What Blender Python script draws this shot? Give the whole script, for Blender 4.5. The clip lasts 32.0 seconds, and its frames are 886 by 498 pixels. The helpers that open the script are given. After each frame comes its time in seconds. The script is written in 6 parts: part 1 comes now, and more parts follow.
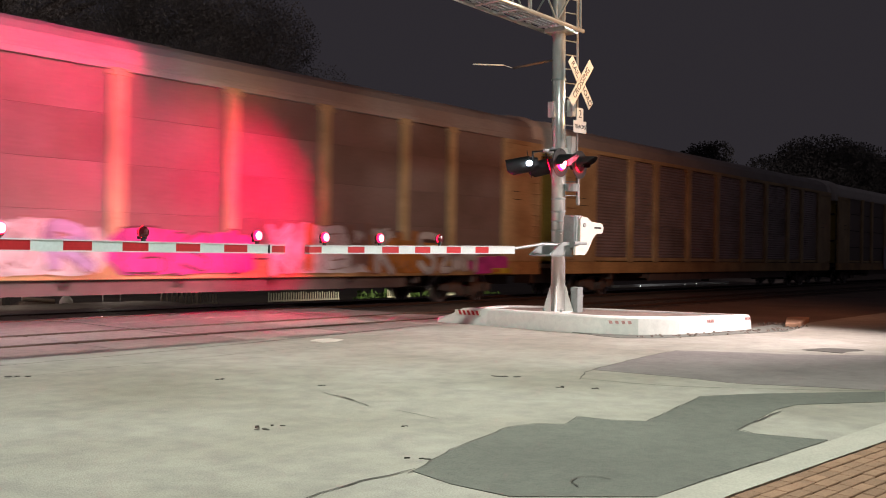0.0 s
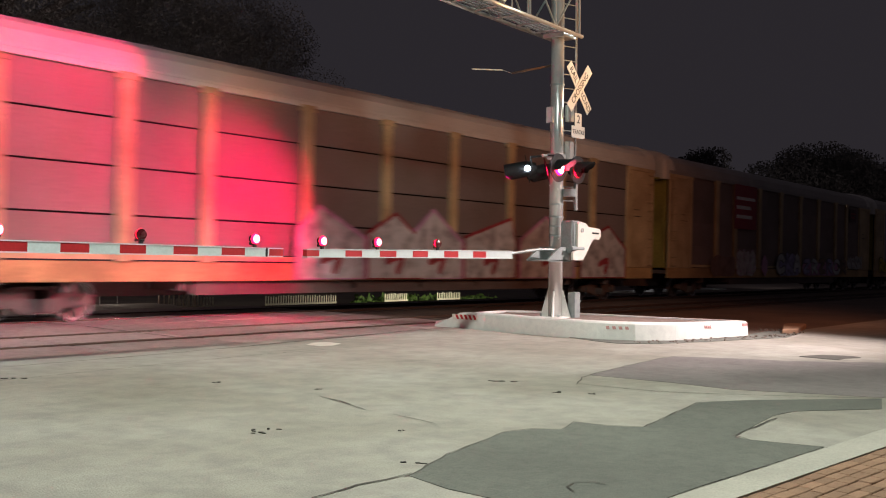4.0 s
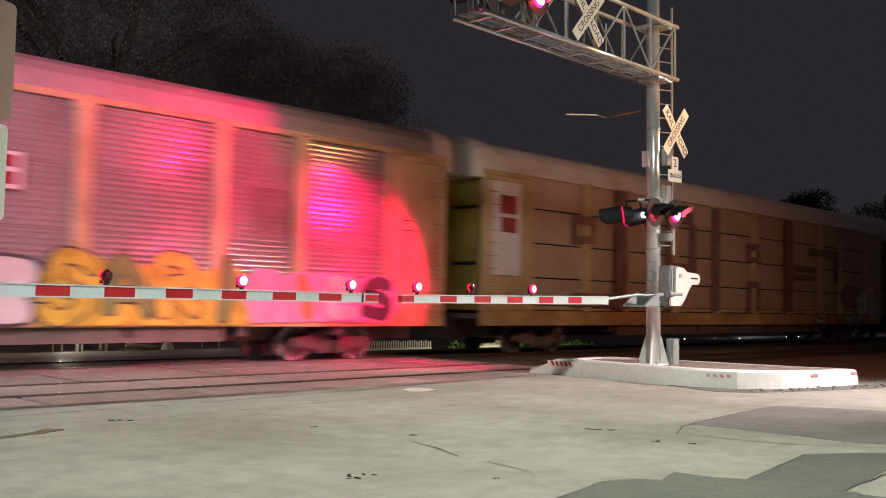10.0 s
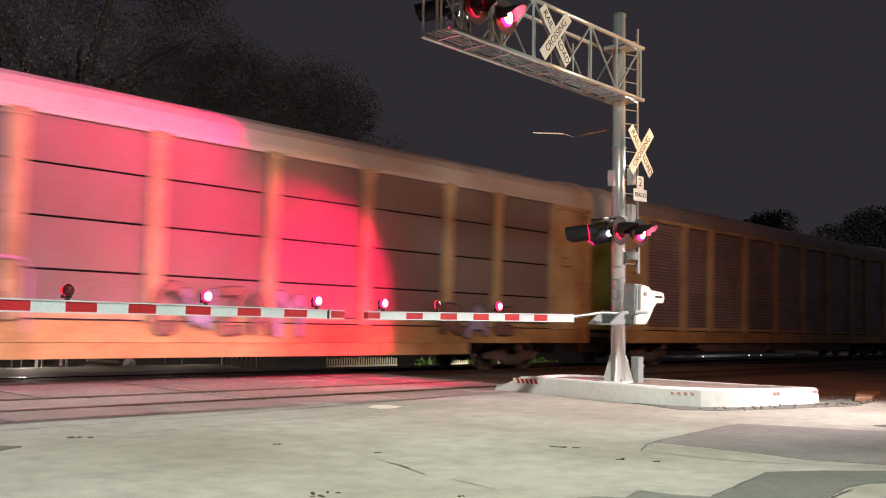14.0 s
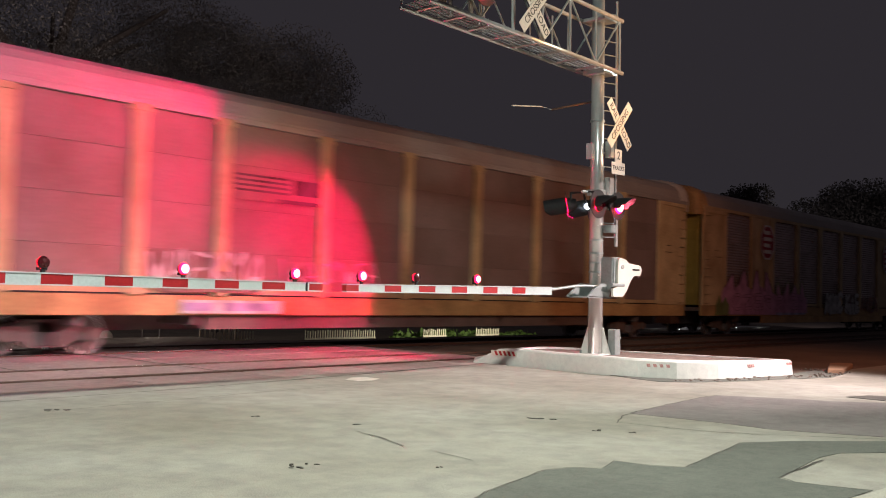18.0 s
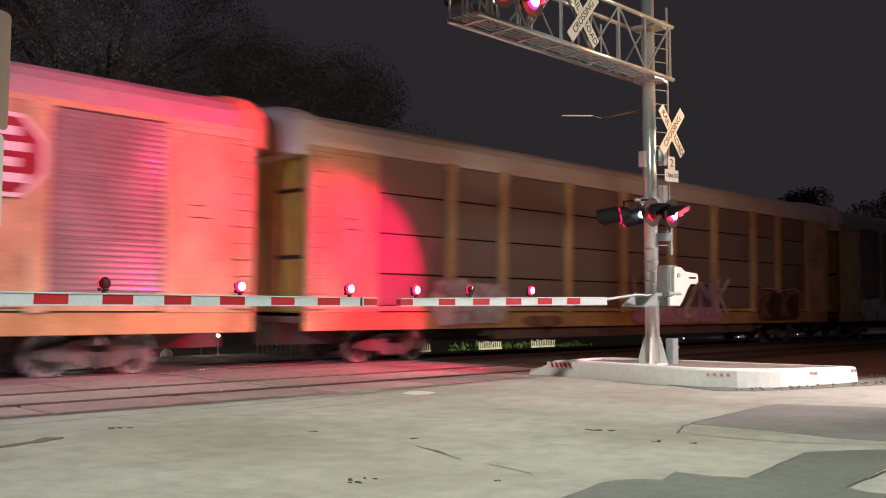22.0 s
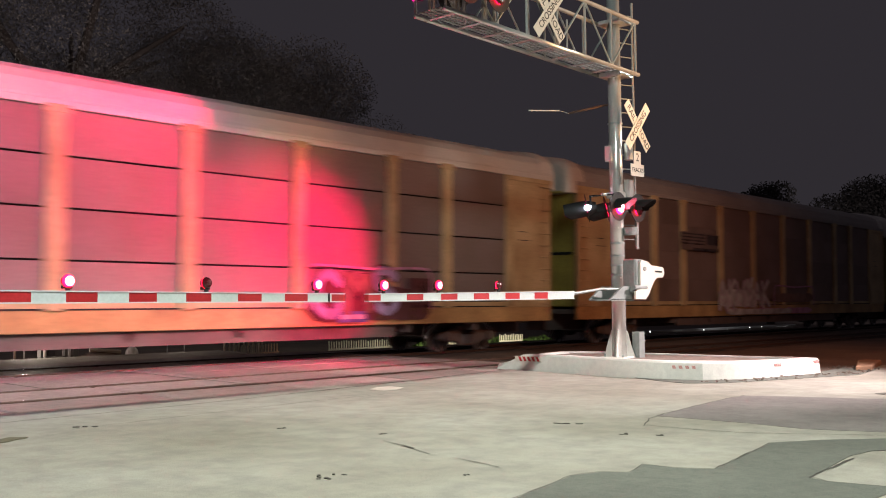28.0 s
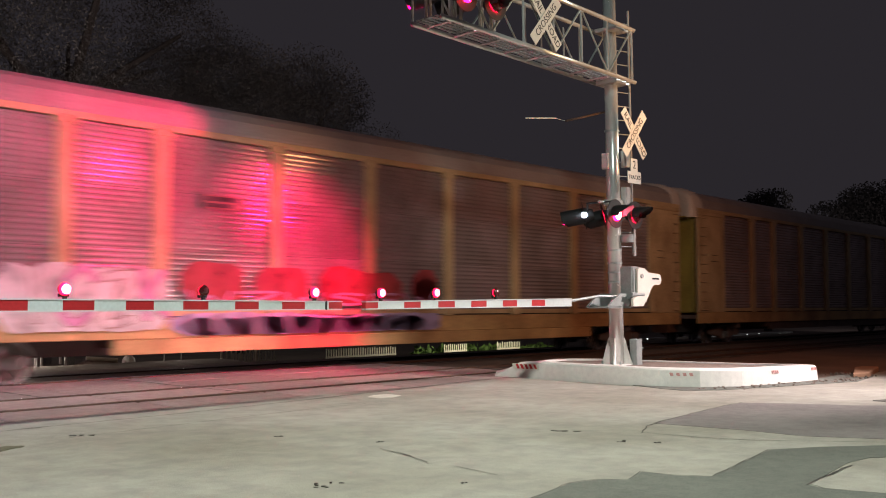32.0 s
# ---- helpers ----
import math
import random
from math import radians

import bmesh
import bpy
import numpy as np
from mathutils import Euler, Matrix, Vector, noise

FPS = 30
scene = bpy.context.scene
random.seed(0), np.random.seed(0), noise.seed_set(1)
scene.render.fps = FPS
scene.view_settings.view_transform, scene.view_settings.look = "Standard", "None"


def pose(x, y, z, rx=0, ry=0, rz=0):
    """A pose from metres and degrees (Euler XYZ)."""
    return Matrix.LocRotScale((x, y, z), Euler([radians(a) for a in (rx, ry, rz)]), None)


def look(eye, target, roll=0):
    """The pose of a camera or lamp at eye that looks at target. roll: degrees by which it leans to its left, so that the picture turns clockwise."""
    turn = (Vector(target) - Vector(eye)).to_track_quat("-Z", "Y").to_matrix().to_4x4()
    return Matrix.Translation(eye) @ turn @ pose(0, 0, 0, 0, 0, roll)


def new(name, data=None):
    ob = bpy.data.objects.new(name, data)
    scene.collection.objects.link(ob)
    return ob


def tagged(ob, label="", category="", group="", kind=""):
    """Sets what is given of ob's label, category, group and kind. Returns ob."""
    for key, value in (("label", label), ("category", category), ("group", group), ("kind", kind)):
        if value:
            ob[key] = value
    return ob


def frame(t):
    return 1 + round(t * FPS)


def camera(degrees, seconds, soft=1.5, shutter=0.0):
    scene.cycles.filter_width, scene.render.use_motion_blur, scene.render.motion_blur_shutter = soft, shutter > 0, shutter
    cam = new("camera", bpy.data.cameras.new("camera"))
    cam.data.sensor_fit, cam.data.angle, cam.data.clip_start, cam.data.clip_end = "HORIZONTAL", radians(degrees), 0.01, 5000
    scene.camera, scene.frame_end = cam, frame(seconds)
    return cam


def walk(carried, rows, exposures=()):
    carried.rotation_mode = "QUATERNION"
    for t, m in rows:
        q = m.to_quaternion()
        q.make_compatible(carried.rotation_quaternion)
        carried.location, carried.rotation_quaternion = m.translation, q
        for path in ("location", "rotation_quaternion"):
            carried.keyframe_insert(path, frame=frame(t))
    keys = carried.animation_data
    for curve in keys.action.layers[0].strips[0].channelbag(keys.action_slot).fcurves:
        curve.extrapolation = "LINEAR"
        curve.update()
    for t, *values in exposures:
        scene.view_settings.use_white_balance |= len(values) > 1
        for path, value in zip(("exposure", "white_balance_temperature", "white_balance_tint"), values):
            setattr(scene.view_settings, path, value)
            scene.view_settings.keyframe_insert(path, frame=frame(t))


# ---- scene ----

EYE = (0.0, 0.0, 1.45)          # the tracks run along x, the road along y
TURNS = (
    (0.0, 90.19, -0.95, -50.63), (0.5, 90.21, -0.90, -50.56), (1.0, 90.24, -0.76, -50.64), (1.5, 90.27, -0.78, -50.68), (2.0, 90.28, -0.76, -50.91),
    (2.5, 90.21, -1.03, -51.23), (4.5, 90.83, -1.63, -50.22), (5.0, 91.68, -1.53, -49.14), (5.5, 92.00, -1.52, -48.37), (6.0, 92.43, -1.52, -47.44),
    (6.5, 92.52, -1.48, -47.00), (7.0, 92.62, -1.49, -46.74), (7.5, 92.83, -1.50, -46.37), (8.0, 92.91, -1.42, -46.06), (8.5, 93.02, -1.39, -45.73),
    (9.0, 93.04, -1.37, -45.40), (9.5, 93.04, -1.33, -45.24), (10.0, 93.05, -1.32, -45.13), (10.5, 93.01, -1.34, -45.09), (11.0, 93.03, -1.37, -45.15),
    (11.5, 93.18, -1.32, -45.39), (12.0, 93.35, -1.28, -45.72), (12.5, 93.60, -1.39, -46.00), (13.0, 93.80, -1.45, -46.54), (13.5, 94.04, -1.59, -46.82),
    (14.0, 94.11, -1.65, -47.15), (14.5, 93.94, -1.76, -47.46), (16.5, 92.45, -1.66, -48.07), (17.0, 92.49, -1.68, -48.30), (17.5, 92.54, -1.69, -48.41),
    (18.0, 92.52, -1.70, -48.44), (18.5, 92.32, -1.73, -48.24), (19.0, 92.00, -1.61, -47.75), (19.5, 91.76, -1.48, -47.01), (20.0, 91.65, -1.44, -46.74),
    (20.5, 91.85, -1.46, -46.36), (21.0, 92.13, -1.41, -46.05), (21.5, 92.99, -1.01, -45.30), (22.0, 93.22, -0.53, -45.21), (22.5, 93.15, -0.18, -45.13),
    (23.0, 93.13, 0.09, -45.12), (23.5, 93.10, 0.20, -45.29), (24.0, 93.07, 0.19, -45.54), (24.5, 93.00, 0.17, -45.84), (25.0, 92.97, 0.05, -45.95),
    (25.5, 92.98, 0.04, -46.19), (27.5, 92.92, -0.11, -46.89), (28.0, 92.94, -0.11, -47.12), (28.5, 92.97, -0.06, -47.23), (29.0, 93.03, -0.05, -47.36),
    (29.5, 93.11, 0.01, -47.41), (30.0, 93.18, 0.00, -47.40), (30.5, 93.25, 0.01, -47.38), (31.0, 93.34, 0.00, -47.33), (31.5, 93.39, -0.02, -47.30),
    (32.0, 93.39, -0.01, -47.28),
)
cam = camera(49.6, 32.0, soft=1.0, shutter=0.7)
walk(cam, [(t, pose(*EYE, rx, ry, rz)) for t, rx, ry, rz in TURNS],
     [(0.0, 0.08), (1.2, -0.02), (2.0, -0.2), (5.0, -0.05), (7.0, 0.1), (8.0, 0.15), (9.0, -0.15), (11.0, -0.05), (13.0, 0.15), (14.5, 0.2), (17.0, -0.1), (19.0, 0.2), (20.0, 0.1), (21.0, -0.15), (22.0, -0.1), (23.0, 0.15), (25.0, 0.15), (29.0, 0.2), (31.0, 0.3), (32.0, -0.15)])

# ---- night sky and lamps ----
world = bpy.data.worlds.new("night_sky")
scene.world = world
world.use_nodes = True
world.node_tree.nodes["Background"].inputs[0].default_value = (0.0245, 0.0215, 0.0260, 1)
world.node_tree.nodes["Background"].inputs[1].default_value = 1.0
scene.view_settings.exposure = 0.0


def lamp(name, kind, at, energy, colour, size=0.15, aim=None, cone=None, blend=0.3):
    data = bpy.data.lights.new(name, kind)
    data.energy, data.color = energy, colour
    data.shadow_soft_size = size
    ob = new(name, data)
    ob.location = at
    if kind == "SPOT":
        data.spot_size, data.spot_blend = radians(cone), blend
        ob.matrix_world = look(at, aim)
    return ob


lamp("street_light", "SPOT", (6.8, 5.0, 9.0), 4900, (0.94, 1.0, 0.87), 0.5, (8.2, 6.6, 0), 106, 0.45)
# two unseen narrow spots added to brighten the mast and cantilever arm
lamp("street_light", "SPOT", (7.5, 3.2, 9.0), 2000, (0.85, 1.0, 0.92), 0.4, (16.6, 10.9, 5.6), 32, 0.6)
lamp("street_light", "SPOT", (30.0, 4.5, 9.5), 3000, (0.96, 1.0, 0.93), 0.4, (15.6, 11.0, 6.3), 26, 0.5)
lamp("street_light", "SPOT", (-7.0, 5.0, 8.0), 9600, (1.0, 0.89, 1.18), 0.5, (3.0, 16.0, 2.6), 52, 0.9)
# added to brighten the island and mast foot; no known fixture
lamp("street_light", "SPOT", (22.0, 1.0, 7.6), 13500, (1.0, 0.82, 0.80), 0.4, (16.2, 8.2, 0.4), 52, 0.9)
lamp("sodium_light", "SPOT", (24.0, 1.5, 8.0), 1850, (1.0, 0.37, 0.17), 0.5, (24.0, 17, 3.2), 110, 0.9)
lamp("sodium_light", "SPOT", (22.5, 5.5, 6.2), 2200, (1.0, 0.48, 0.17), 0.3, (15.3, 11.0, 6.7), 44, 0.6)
# unseen fill lamps added beyond the tracks; first for the fence and guard rail
lamp("yard_light", "SPOT", (34.0, 25.5, 3.2), 2000, (1.0, 0.95, 0.7), 0.2, (34.5, 31, -1.2), 140, 0.6)
lamp("yard_light", "SPOT", (50.0, 24.2, 2.0), 120, (0.95, 0.95, 1.0), 0.2, (52.0, 26.0, -0.4), 130, 0.6)
# added behind the train roof to lift the tree crowns towards the sky's tone
lamp("yard_light", "SPOT", (14.0, 21.6, 7.5), 7000, (1.0, 0.86, 0.86), 1.0, (20.0, 46.0, 16.0), 110, 0.6)

# added low to fill the ground under and behind the train
lamp("yard_light", "SPOT", (7.0, 27.5, 2.1), 360, (1.0, 0.58, 0.56), 0.3, (9.0, 19.5, 0.0), 120, 0.6)
# added to brighten the trees far along the line
lamp("yard_light", "SPOT", (100.0, 38.0, 5.0), 7000, (1.0, 0.9, 0.95), 0.3, (145.0, 47.0, 12.0), 80, 0.8)

# ---- materials ----
MATS = {}


def mat(name, col, rough=0.6, metal=0.0, var=0.3, scale=2.0, fine=30.0, bump=0.15, stain=None, stain_amount=0.5, vary=0.0, mid=0.0):
    """Paint, metal or mineral with grain and stains at two scales."""
    if name in MATS:
        return MATS[name]
    m = bpy.data.materials.new(name)
    m.use_nodes = True
    nt = m.node_tree
    n, l = nt.nodes, nt.links
    b = n["Principled BSDF"]
    b.inputs["Metallic"].default_value = metal
    tc, info = n.new("ShaderNodeTexCoord"), n.new("ShaderNodeObjectInfo")
    mul, add = n.new("ShaderNodeMath"), n.new("ShaderNodeVectorMath")
    mul.operation, mul.inputs[1].default_value = "MULTIPLY", 37.0
    l.new(info.outputs["Random"], mul.inputs[0])
    l.new(tc.outputs["Object"], add.inputs[0])
    l.new(mul.outputs[0], add.inputs[1])
    big, small = n.new("ShaderNodeTexNoise"), n.new("ShaderNodeTexNoise")
    big.inputs["Scale"].default_value, big.inputs["Detail"].default_value = scale, 6
    small.inputs["Scale"].default_value, small.inputs["Detail"].default_value = fine, 4
    l.new(add.outputs[0], big.inputs["Vector"])
    l.new(add.outputs[0], small.inputs["Vector"])
    dark = [c * (1 - var) for c in col] if stain is None else stain
    lite = [min(1, c * (1 + var * 0.5)) for c in col]
    ramp = n.new("ShaderNodeValToRGB")
    ramp.color_ramp.elements[0].position, ramp.color_ramp.elements[1].position = 0.30, 0.70
    ramp.color_ramp.elements[0].color, ramp.color_ramp.elements[1].color = (*[c * (1 - stain_amount) + d * stain_amount for c, d in zip(col, dark)], 1), (*lite, 1)
    l.new(big.outputs["Fac"], ramp.inputs["Fac"])
    grain = n.new("ShaderNodeMix")
    grain.data_type, grain.blend_type = "RGBA", "MULTIPLY"
    grain.inputs["Factor"].default_value = min(1.0, var * 1.6)
    r2 = n.new("ShaderNodeValToRGB")
    r2.color_ramp.elements[0].position, r2.color_ramp.elements[1].position = 0.32, 0.62
    r2.color_ramp.elements[0].color = (0.55, 0.55, 0.55, 1)
    l.new(small.outputs["Fac"], r2.inputs["Fac"])
    l.new(ramp.outputs["Color"], grain.inputs["A"])
    l.new(r2.outputs["Color"], grain.inputs["B"])
    last = grain.outputs["Result"]
    if mid:
        nz, rz, mz = n.new("ShaderNodeTexNoise"), n.new("ShaderNodeValToRGB"), n.new("ShaderNodeMix")
        nz.inputs["Scale"].default_value, nz.inputs["Detail"].default_value, nz.inputs["Roughness"].default_value = scale * 7, 8, 0.65
        l.new(add.outputs[0], nz.inputs["Vector"])
        rz.color_ramp.elements[0].position, rz.color_ramp.elements[1].position = 0.34, 0.60
        rz.color_ramp.elements[0].color, rz.color_ramp.elements[1].color = (1 - mid, 1 - mid, 1 - mid * 0.9, 1), (1, 1, 1, 1)
        l.new(nz.outputs["Fac"], rz.inputs["Fac"])
        mz.data_type, mz.blend_type = "RGBA", "MULTIPLY"
        mz.inputs["Factor"].default_value = 1.0
        l.new(last, mz.inputs["A"])
        l.new(rz.outputs["Color"], mz.inputs["B"])
        last = mz.outputs["Result"]
    if vary:
        hsv, mr = n.new("ShaderNodeHueSaturation"), n.new("ShaderNodeMapRange")
        mr.inputs["To Min"].default_value, mr.inputs["To Max"].default_value = 1 - vary, 1 + vary
        l.new(info.outputs["Random"], mr.inputs["Value"])
        l.new(mr.outputs["Result"], hsv.inputs["Value"])
        l.new(last, hsv.inputs["Color"])
        last = hsv.outputs["Color"]
    l.new(last, b.inputs["Base Color"])
    rr = n.new("ShaderNodeMapRange")
    rr.inputs["To Min"].default_value, rr.inputs["To Max"].default_value = max(0.05, rough - 0.12), min(1, rough + 0.12)
    l.new(big.outputs["Fac"], rr.inputs["Value"])
    l.new(rr.outputs["Result"], b.inputs["Roughness"])
    if bump:
        bp = n.new("ShaderNodeBump")
        bp.inputs["Strength"].default_value, bp.inputs["Distance"].default_value = bump, 0.02
        l.new(small.outputs["Fac"], bp.inputs["Height"])
        l.new(bp.outputs["Normal"], b.inputs["Normal"])
    MATS[name] = m
    return m


def glow(name, col, strength):
    if name in MATS:
        return MATS[name]
    m = bpy.data.materials.new(name)
    m.use_nodes = True
    b = m.node_tree.nodes["Principled BSDF"]
    b.inputs["Base Color"].default_value = (*[c * 0.3 for c in col], 1)
    b.inputs["Emission Color"].default_value = (*col, 1)
    b.inputs["Emission Strength"].default_value = strength
    MATS[name] = m
    return m


ROAD = mat("worn_asphalt", (0.40, 0.385, 0.345), 0.85, 0, 0.26, 0.42, 70, 0.4, (0.27, 0.25, 0.20), 0.75, mid=0.22)
PATCH = mat("patch_asphalt", (0.158, 0.166, 0.145), 0.8, 0, 0.3, 0.8, 60, 0.6, mid=0.2)
PATCH2 = mat("faded_patch_asphalt", (0.25, 0.225, 0.22), 0.8, 0, 0.3, 0.8, 60, 0.6, mid=0.2)
DIRT = mat("dark_dirt", (0.17, 0.125, 0.10), 0.95, 0, 0.5, 0.6, 25, 0.8)
BALLAST = mat("ballast", (0.27, 0.21, 0.185), 0.95, 0, 0.5, 4, 22, 1.0)
PANEL_CON = mat("crossing_concrete", (0.39, 0.30, 0.28), 0.62, 0, 0.35, 0.9, 60, 0.4, vary=0.15, mid=0.3)
CONC = mat("white_painted_concrete", (0.74, 0.74, 0.72), 0.75, 0, 0.10, 1.5, 50, 0.15, mid=0.10)
KERB = mat("kerb_concrete", (0.45, 0.43, 0.38), 0.85, 0, 0.25, 2, 60, 0.3)
BRICK = mat("pavement_brick", (0.31, 0.185, 0.12), 0.85, 0, 0.25, 6, 80, 0.4, vary=0.16)
JOINT = mat("brick_joint", (0.19, 0.13, 0.095), 0.95, 0, 0.3, 6, 60, 0.3)
RAIL = mat("rusty_rail", (0.12, 0.07, 0.05), 0.55, 0.5, 0.4, 3, 40, 0.3)
RAILTOP = mat("polished_rail", (0.62, 0.58, 0.56), 0.18, 1.0, 0.2, 3, 40, 0.1)
RUBBER = mat("black_gap", (0.02, 0.018, 0.018), 0.9, 0, 0.3, 3, 40, 0.2)
GALV = mat("galvanised_steel", (0.76, 0.77, 0.75), 0.22, 0.55, 0.07, 5, 40, 0.0)
GALVD = mat("dull_galvanised_steel", (0.30, 0.34, 0.34), 0.5, 0.25, 0.25, 5, 40, 0.1)
WHITE = mat("white_sign_sheet", (0.66, 0.64, 0.58), 0.5, 0, 0.10, 3, 30, 0.03)
WHITE2 = mat("white_gate_paint", (0.50, 0.56, 0.56), 0.45, 0, 0.12, 3, 30, 0.03)
FADED = mat("faded_red_paint", (0.62, 0.33, 0.32), 0.7, 0, 0.4, 8, 60, 0.05)
RED = mat("red_gate_sheet", (0.42, 0.02, 0.025), 0.4, 0, 0.2, 3, 30, 0.03)
BLACK = mat("black_paint", (0.011, 0.011, 0.012), 0.7, 0, 0.3, 4, 40, 0.05)
INK = mat("black_lettering", (0.02, 0.02, 0.02), 0.6, 0, 0.1, 4, 40, 0.0)
LENS_ON = glow("lit_red_lens", (1.0, 0.0006, 0.016), 95)
FACE_AWAY = glow("lit_red_face", (1.0, 0.002, 0.06), 1400)
LENS_CORE = glow("lit_red_core", (1.0, 0.20, 0.30), 90)
BEAM_A = glow("bright_beam_core", (1.0, 0.002, 0.12), 200000)
BEAM_B = glow("dimmer_beam_core", (1.0, 0.002, 0.115), 56000)
BEAM_C = glow("old_beam_core", (1.0, 0.002, 0.13), 138000)
LENS_OFF = mat("unlit_red_lens", (0.06, 0.005, 0.008), 0.25, 0, 0.2, 8, 30, 0.02)
SIDE_ON = glow("lit_side_indicator", (0.75, 0.85, 1.0), 40)
GATE_ON = glow("lit_gate_lamp", (1.0, 0.001, 0.012), 25)
GATE_CORE = glow("lit_gate_core", (1.0, 0.06, 0.09), 35)
YEL = mat("railcar_yellow_paint", (0.63, 0.475, 0.27), 0.55, 0, 0.30, 0.9, 18, 0.08, (0.24, 0.12, 0.04), 0.55)
OLIVE = mat("railcar_end_door_paint", (0.46, 0.36, 0.08), 0.6, 0, 0.3, 0.9, 18, 0.08, (0.15, 0.10, 0.03), 0.5)
ORANGE = mat("railcar_orange_sill_paint", (0.60, 0.385, 0.17), 0.55, 0, 0.35, 0.8, 14, 0.08, (0.20, 0.09, 0.03), 0.6)
BROWN = mat("rusty_brown_sheet", (0.25, 0.18, 0.168), 0.6, 0.1, 0.25, 0.7, 20, 0.08, (0.15, 0.095, 0.07), 0.6, vary=0.10)
SHEET = mat("weathered_galvanised_sheet", (0.24, 0.192, 0.185), 0.55, 0.15, 0.25, 0.7, 20, 0.08, (0.22, 0.17, 0.14), 0.6, vary=0.10)
SHEET2 = mat("ribbed_galvanised_sheet", (0.44, 0.345, 0.35), 0.19, 0.3, 0.25, 0.7, 20, 0.06, (0.25, 0.20, 0.17), 0.6, vary=0.08)
CREAM = mat("buff_overpainted_sheet", (0.46, 0.345, 0.245), 0.6, 0, 0.2, 0.7, 20, 0.06, vary=0.06)
ROOFL = mat("pale_roof_sheet", (0.70, 0.66, 0.61), 0.55, 0.1, 0.2, 0.6, 20, 0.05)
ROOFD = mat("dull_roof_sheet", (0.40, 0.36, 0.345), 0.6, 0.2, 0.3, 0.6, 20, 0.05)
UNDER = mat("dark_underframe", (0.15, 0.11, 0.10), 0.75, 0, 0.4, 3, 30, 0.2)
WHEEL = mat("steel_wheel", (0.20, 0.18, 0.17), 0.4, 0.8, 0.3, 4, 30, 0.1)
TREAD = mat("worn_bright_tread", (0.62, 0.58, 0.58), 0.28, 0.9, 0.25, 4, 30, 0.03)
LEAF = mat("night_leaves", (0.11, 0.10, 0.09), 0.8, 0, 0.35, 1.2, 20, 0.0)
# thin leaves: half of the light passes through
_n, _l = LEAF.node_tree.nodes, LEAF.node_tree.links
_tr, _mx = _n.new("ShaderNodeBsdfTranslucent"), _n.new("ShaderNodeMixShader")
_tr.inputs["Color"].default_value = (0.10, 0.09, 0.08, 1)
_mx.inputs[0].default_value = 0.5
_l.new(_n["Principled BSDF"].outputs[0], _mx.inputs[1])
_l.new(_tr.outputs[0], _mx.inputs[2])
_l.new(_mx.outputs[0], _n["Material Output"].inputs["Surface"])
BUSHL = mat("hedge_leaves", (0.09, 0.16, 0.03), 0.7, 0, 0.5, 3, 20, 0.0)
BARK = mat("bark", (0.05, 0.04, 0.034), 0.9, 0, 0.4, 3, 25, 0.6)
FENCEW = mat("white_fence_paint", (0.75, 0.70, 0.58), 0.6, 0, 0.2, 3, 30, 0.05)


# ---- mesh helpers ----
def box(bm, x0, x1, y0, y1, z0, z1, bev=0.0, m=None):
    r = bmesh.ops.create_cube(bm, size=1.0)
    vs = r["verts"]
    for v in vs:
        v.co = Vector(((x0 + x1) / 2 + v.co.x * (x1 - x0), (y0 + y1) / 2 + v.co.y * (y1 - y0), (z0 + z1) / 2 + v.co.z * (z1 - z0)))
        if m is not None:
            v.co = m @ v.co
    if bev:
        es = list({e for v in vs for e in v.link_edges})
        bmesh.ops.bevel(bm, geom=es, offset=bev, segments=1, affect="EDGES")
    return vs


def rod(bm, a, b, r, seg=10, r2=None):
    a, b = Vector(a), Vector(b)
    d = b - a
    q = d.to_track_quat("Z", "Y").to_matrix().to_4x4()
    m = Matrix.Translation((a + b) / 2) @ q
    bmesh.ops.create_cone(bm, cap_ends=True, segments=seg, radius1=r, radius2=r if r2 is None else r2, depth=d.length, matrix=m)


def prism(bm, pts, z0, z1):
    """A flat plate with the outline pts (x, y), from z0 to z1."""
    lo = [bm.verts.new((x, y, z0)) for x, y in pts]
    hi = [bm.verts.new((x, y, z1)) for x, y in pts]
    n = len(pts)
    bm.faces.new(lo[::-1])
    bm.faces.new(hi)
    for i in range(n):
        bm.faces.new((lo[i], lo[(i + 1) % n], hi[(i + 1) % n], hi[i]))


def upright(bm, pts, y0, y1):
    """A standing plate with the outline pts (x, z), from y0 to y1."""
    lo = [bm.verts.new((x, y0, z)) for x, z in pts]
    hi = [bm.verts.new((x, y1, z)) for x, z in pts]
    n = len(pts)
    bm.faces.new(lo)
    bm.faces.new(hi[::-1])
    for i in range(n):
        bm.faces.new((lo[i], hi[i], hi[(i + 1) % n], lo[(i + 1) % n]))


def mesh_of(name, bm, material):
    bmesh.ops.recalc_face_normals(bm, faces=bm.faces)
    me = bpy.data.meshes.new(name)
    bm.to_mesh(me)
    bm.free()
    for m in (material if isinstance(material, (list, tuple)) else [material]):
        me.materials.append(m)
    return me


def part(name, bm, material, parent=None, label="", at=None):
    """One mesh object, under a thing or a part."""
    me = bm if isinstance(bm, bpy.types.Mesh) else mesh_of(name, bm, material)
    ob = new(name, me)
    ob.parent = parent
    if at is not None:
        ob.location = at
    if label:
        ob["label"] = label
    return ob


def empty(name, at, label, category, group="", kind="", rot=(0, 0, 0)):
    ob = new(name)
    ob.empty_display_size = 0.3
    ob.matrix_basis = pose(*at, *rot)
    return tagged(ob, label, category, group, kind)


def thing(name, bm, material, label, category, group="", kind="", at=None):
    return tagged(part(name, bm, material, None, "", at), label, category, group, kind)


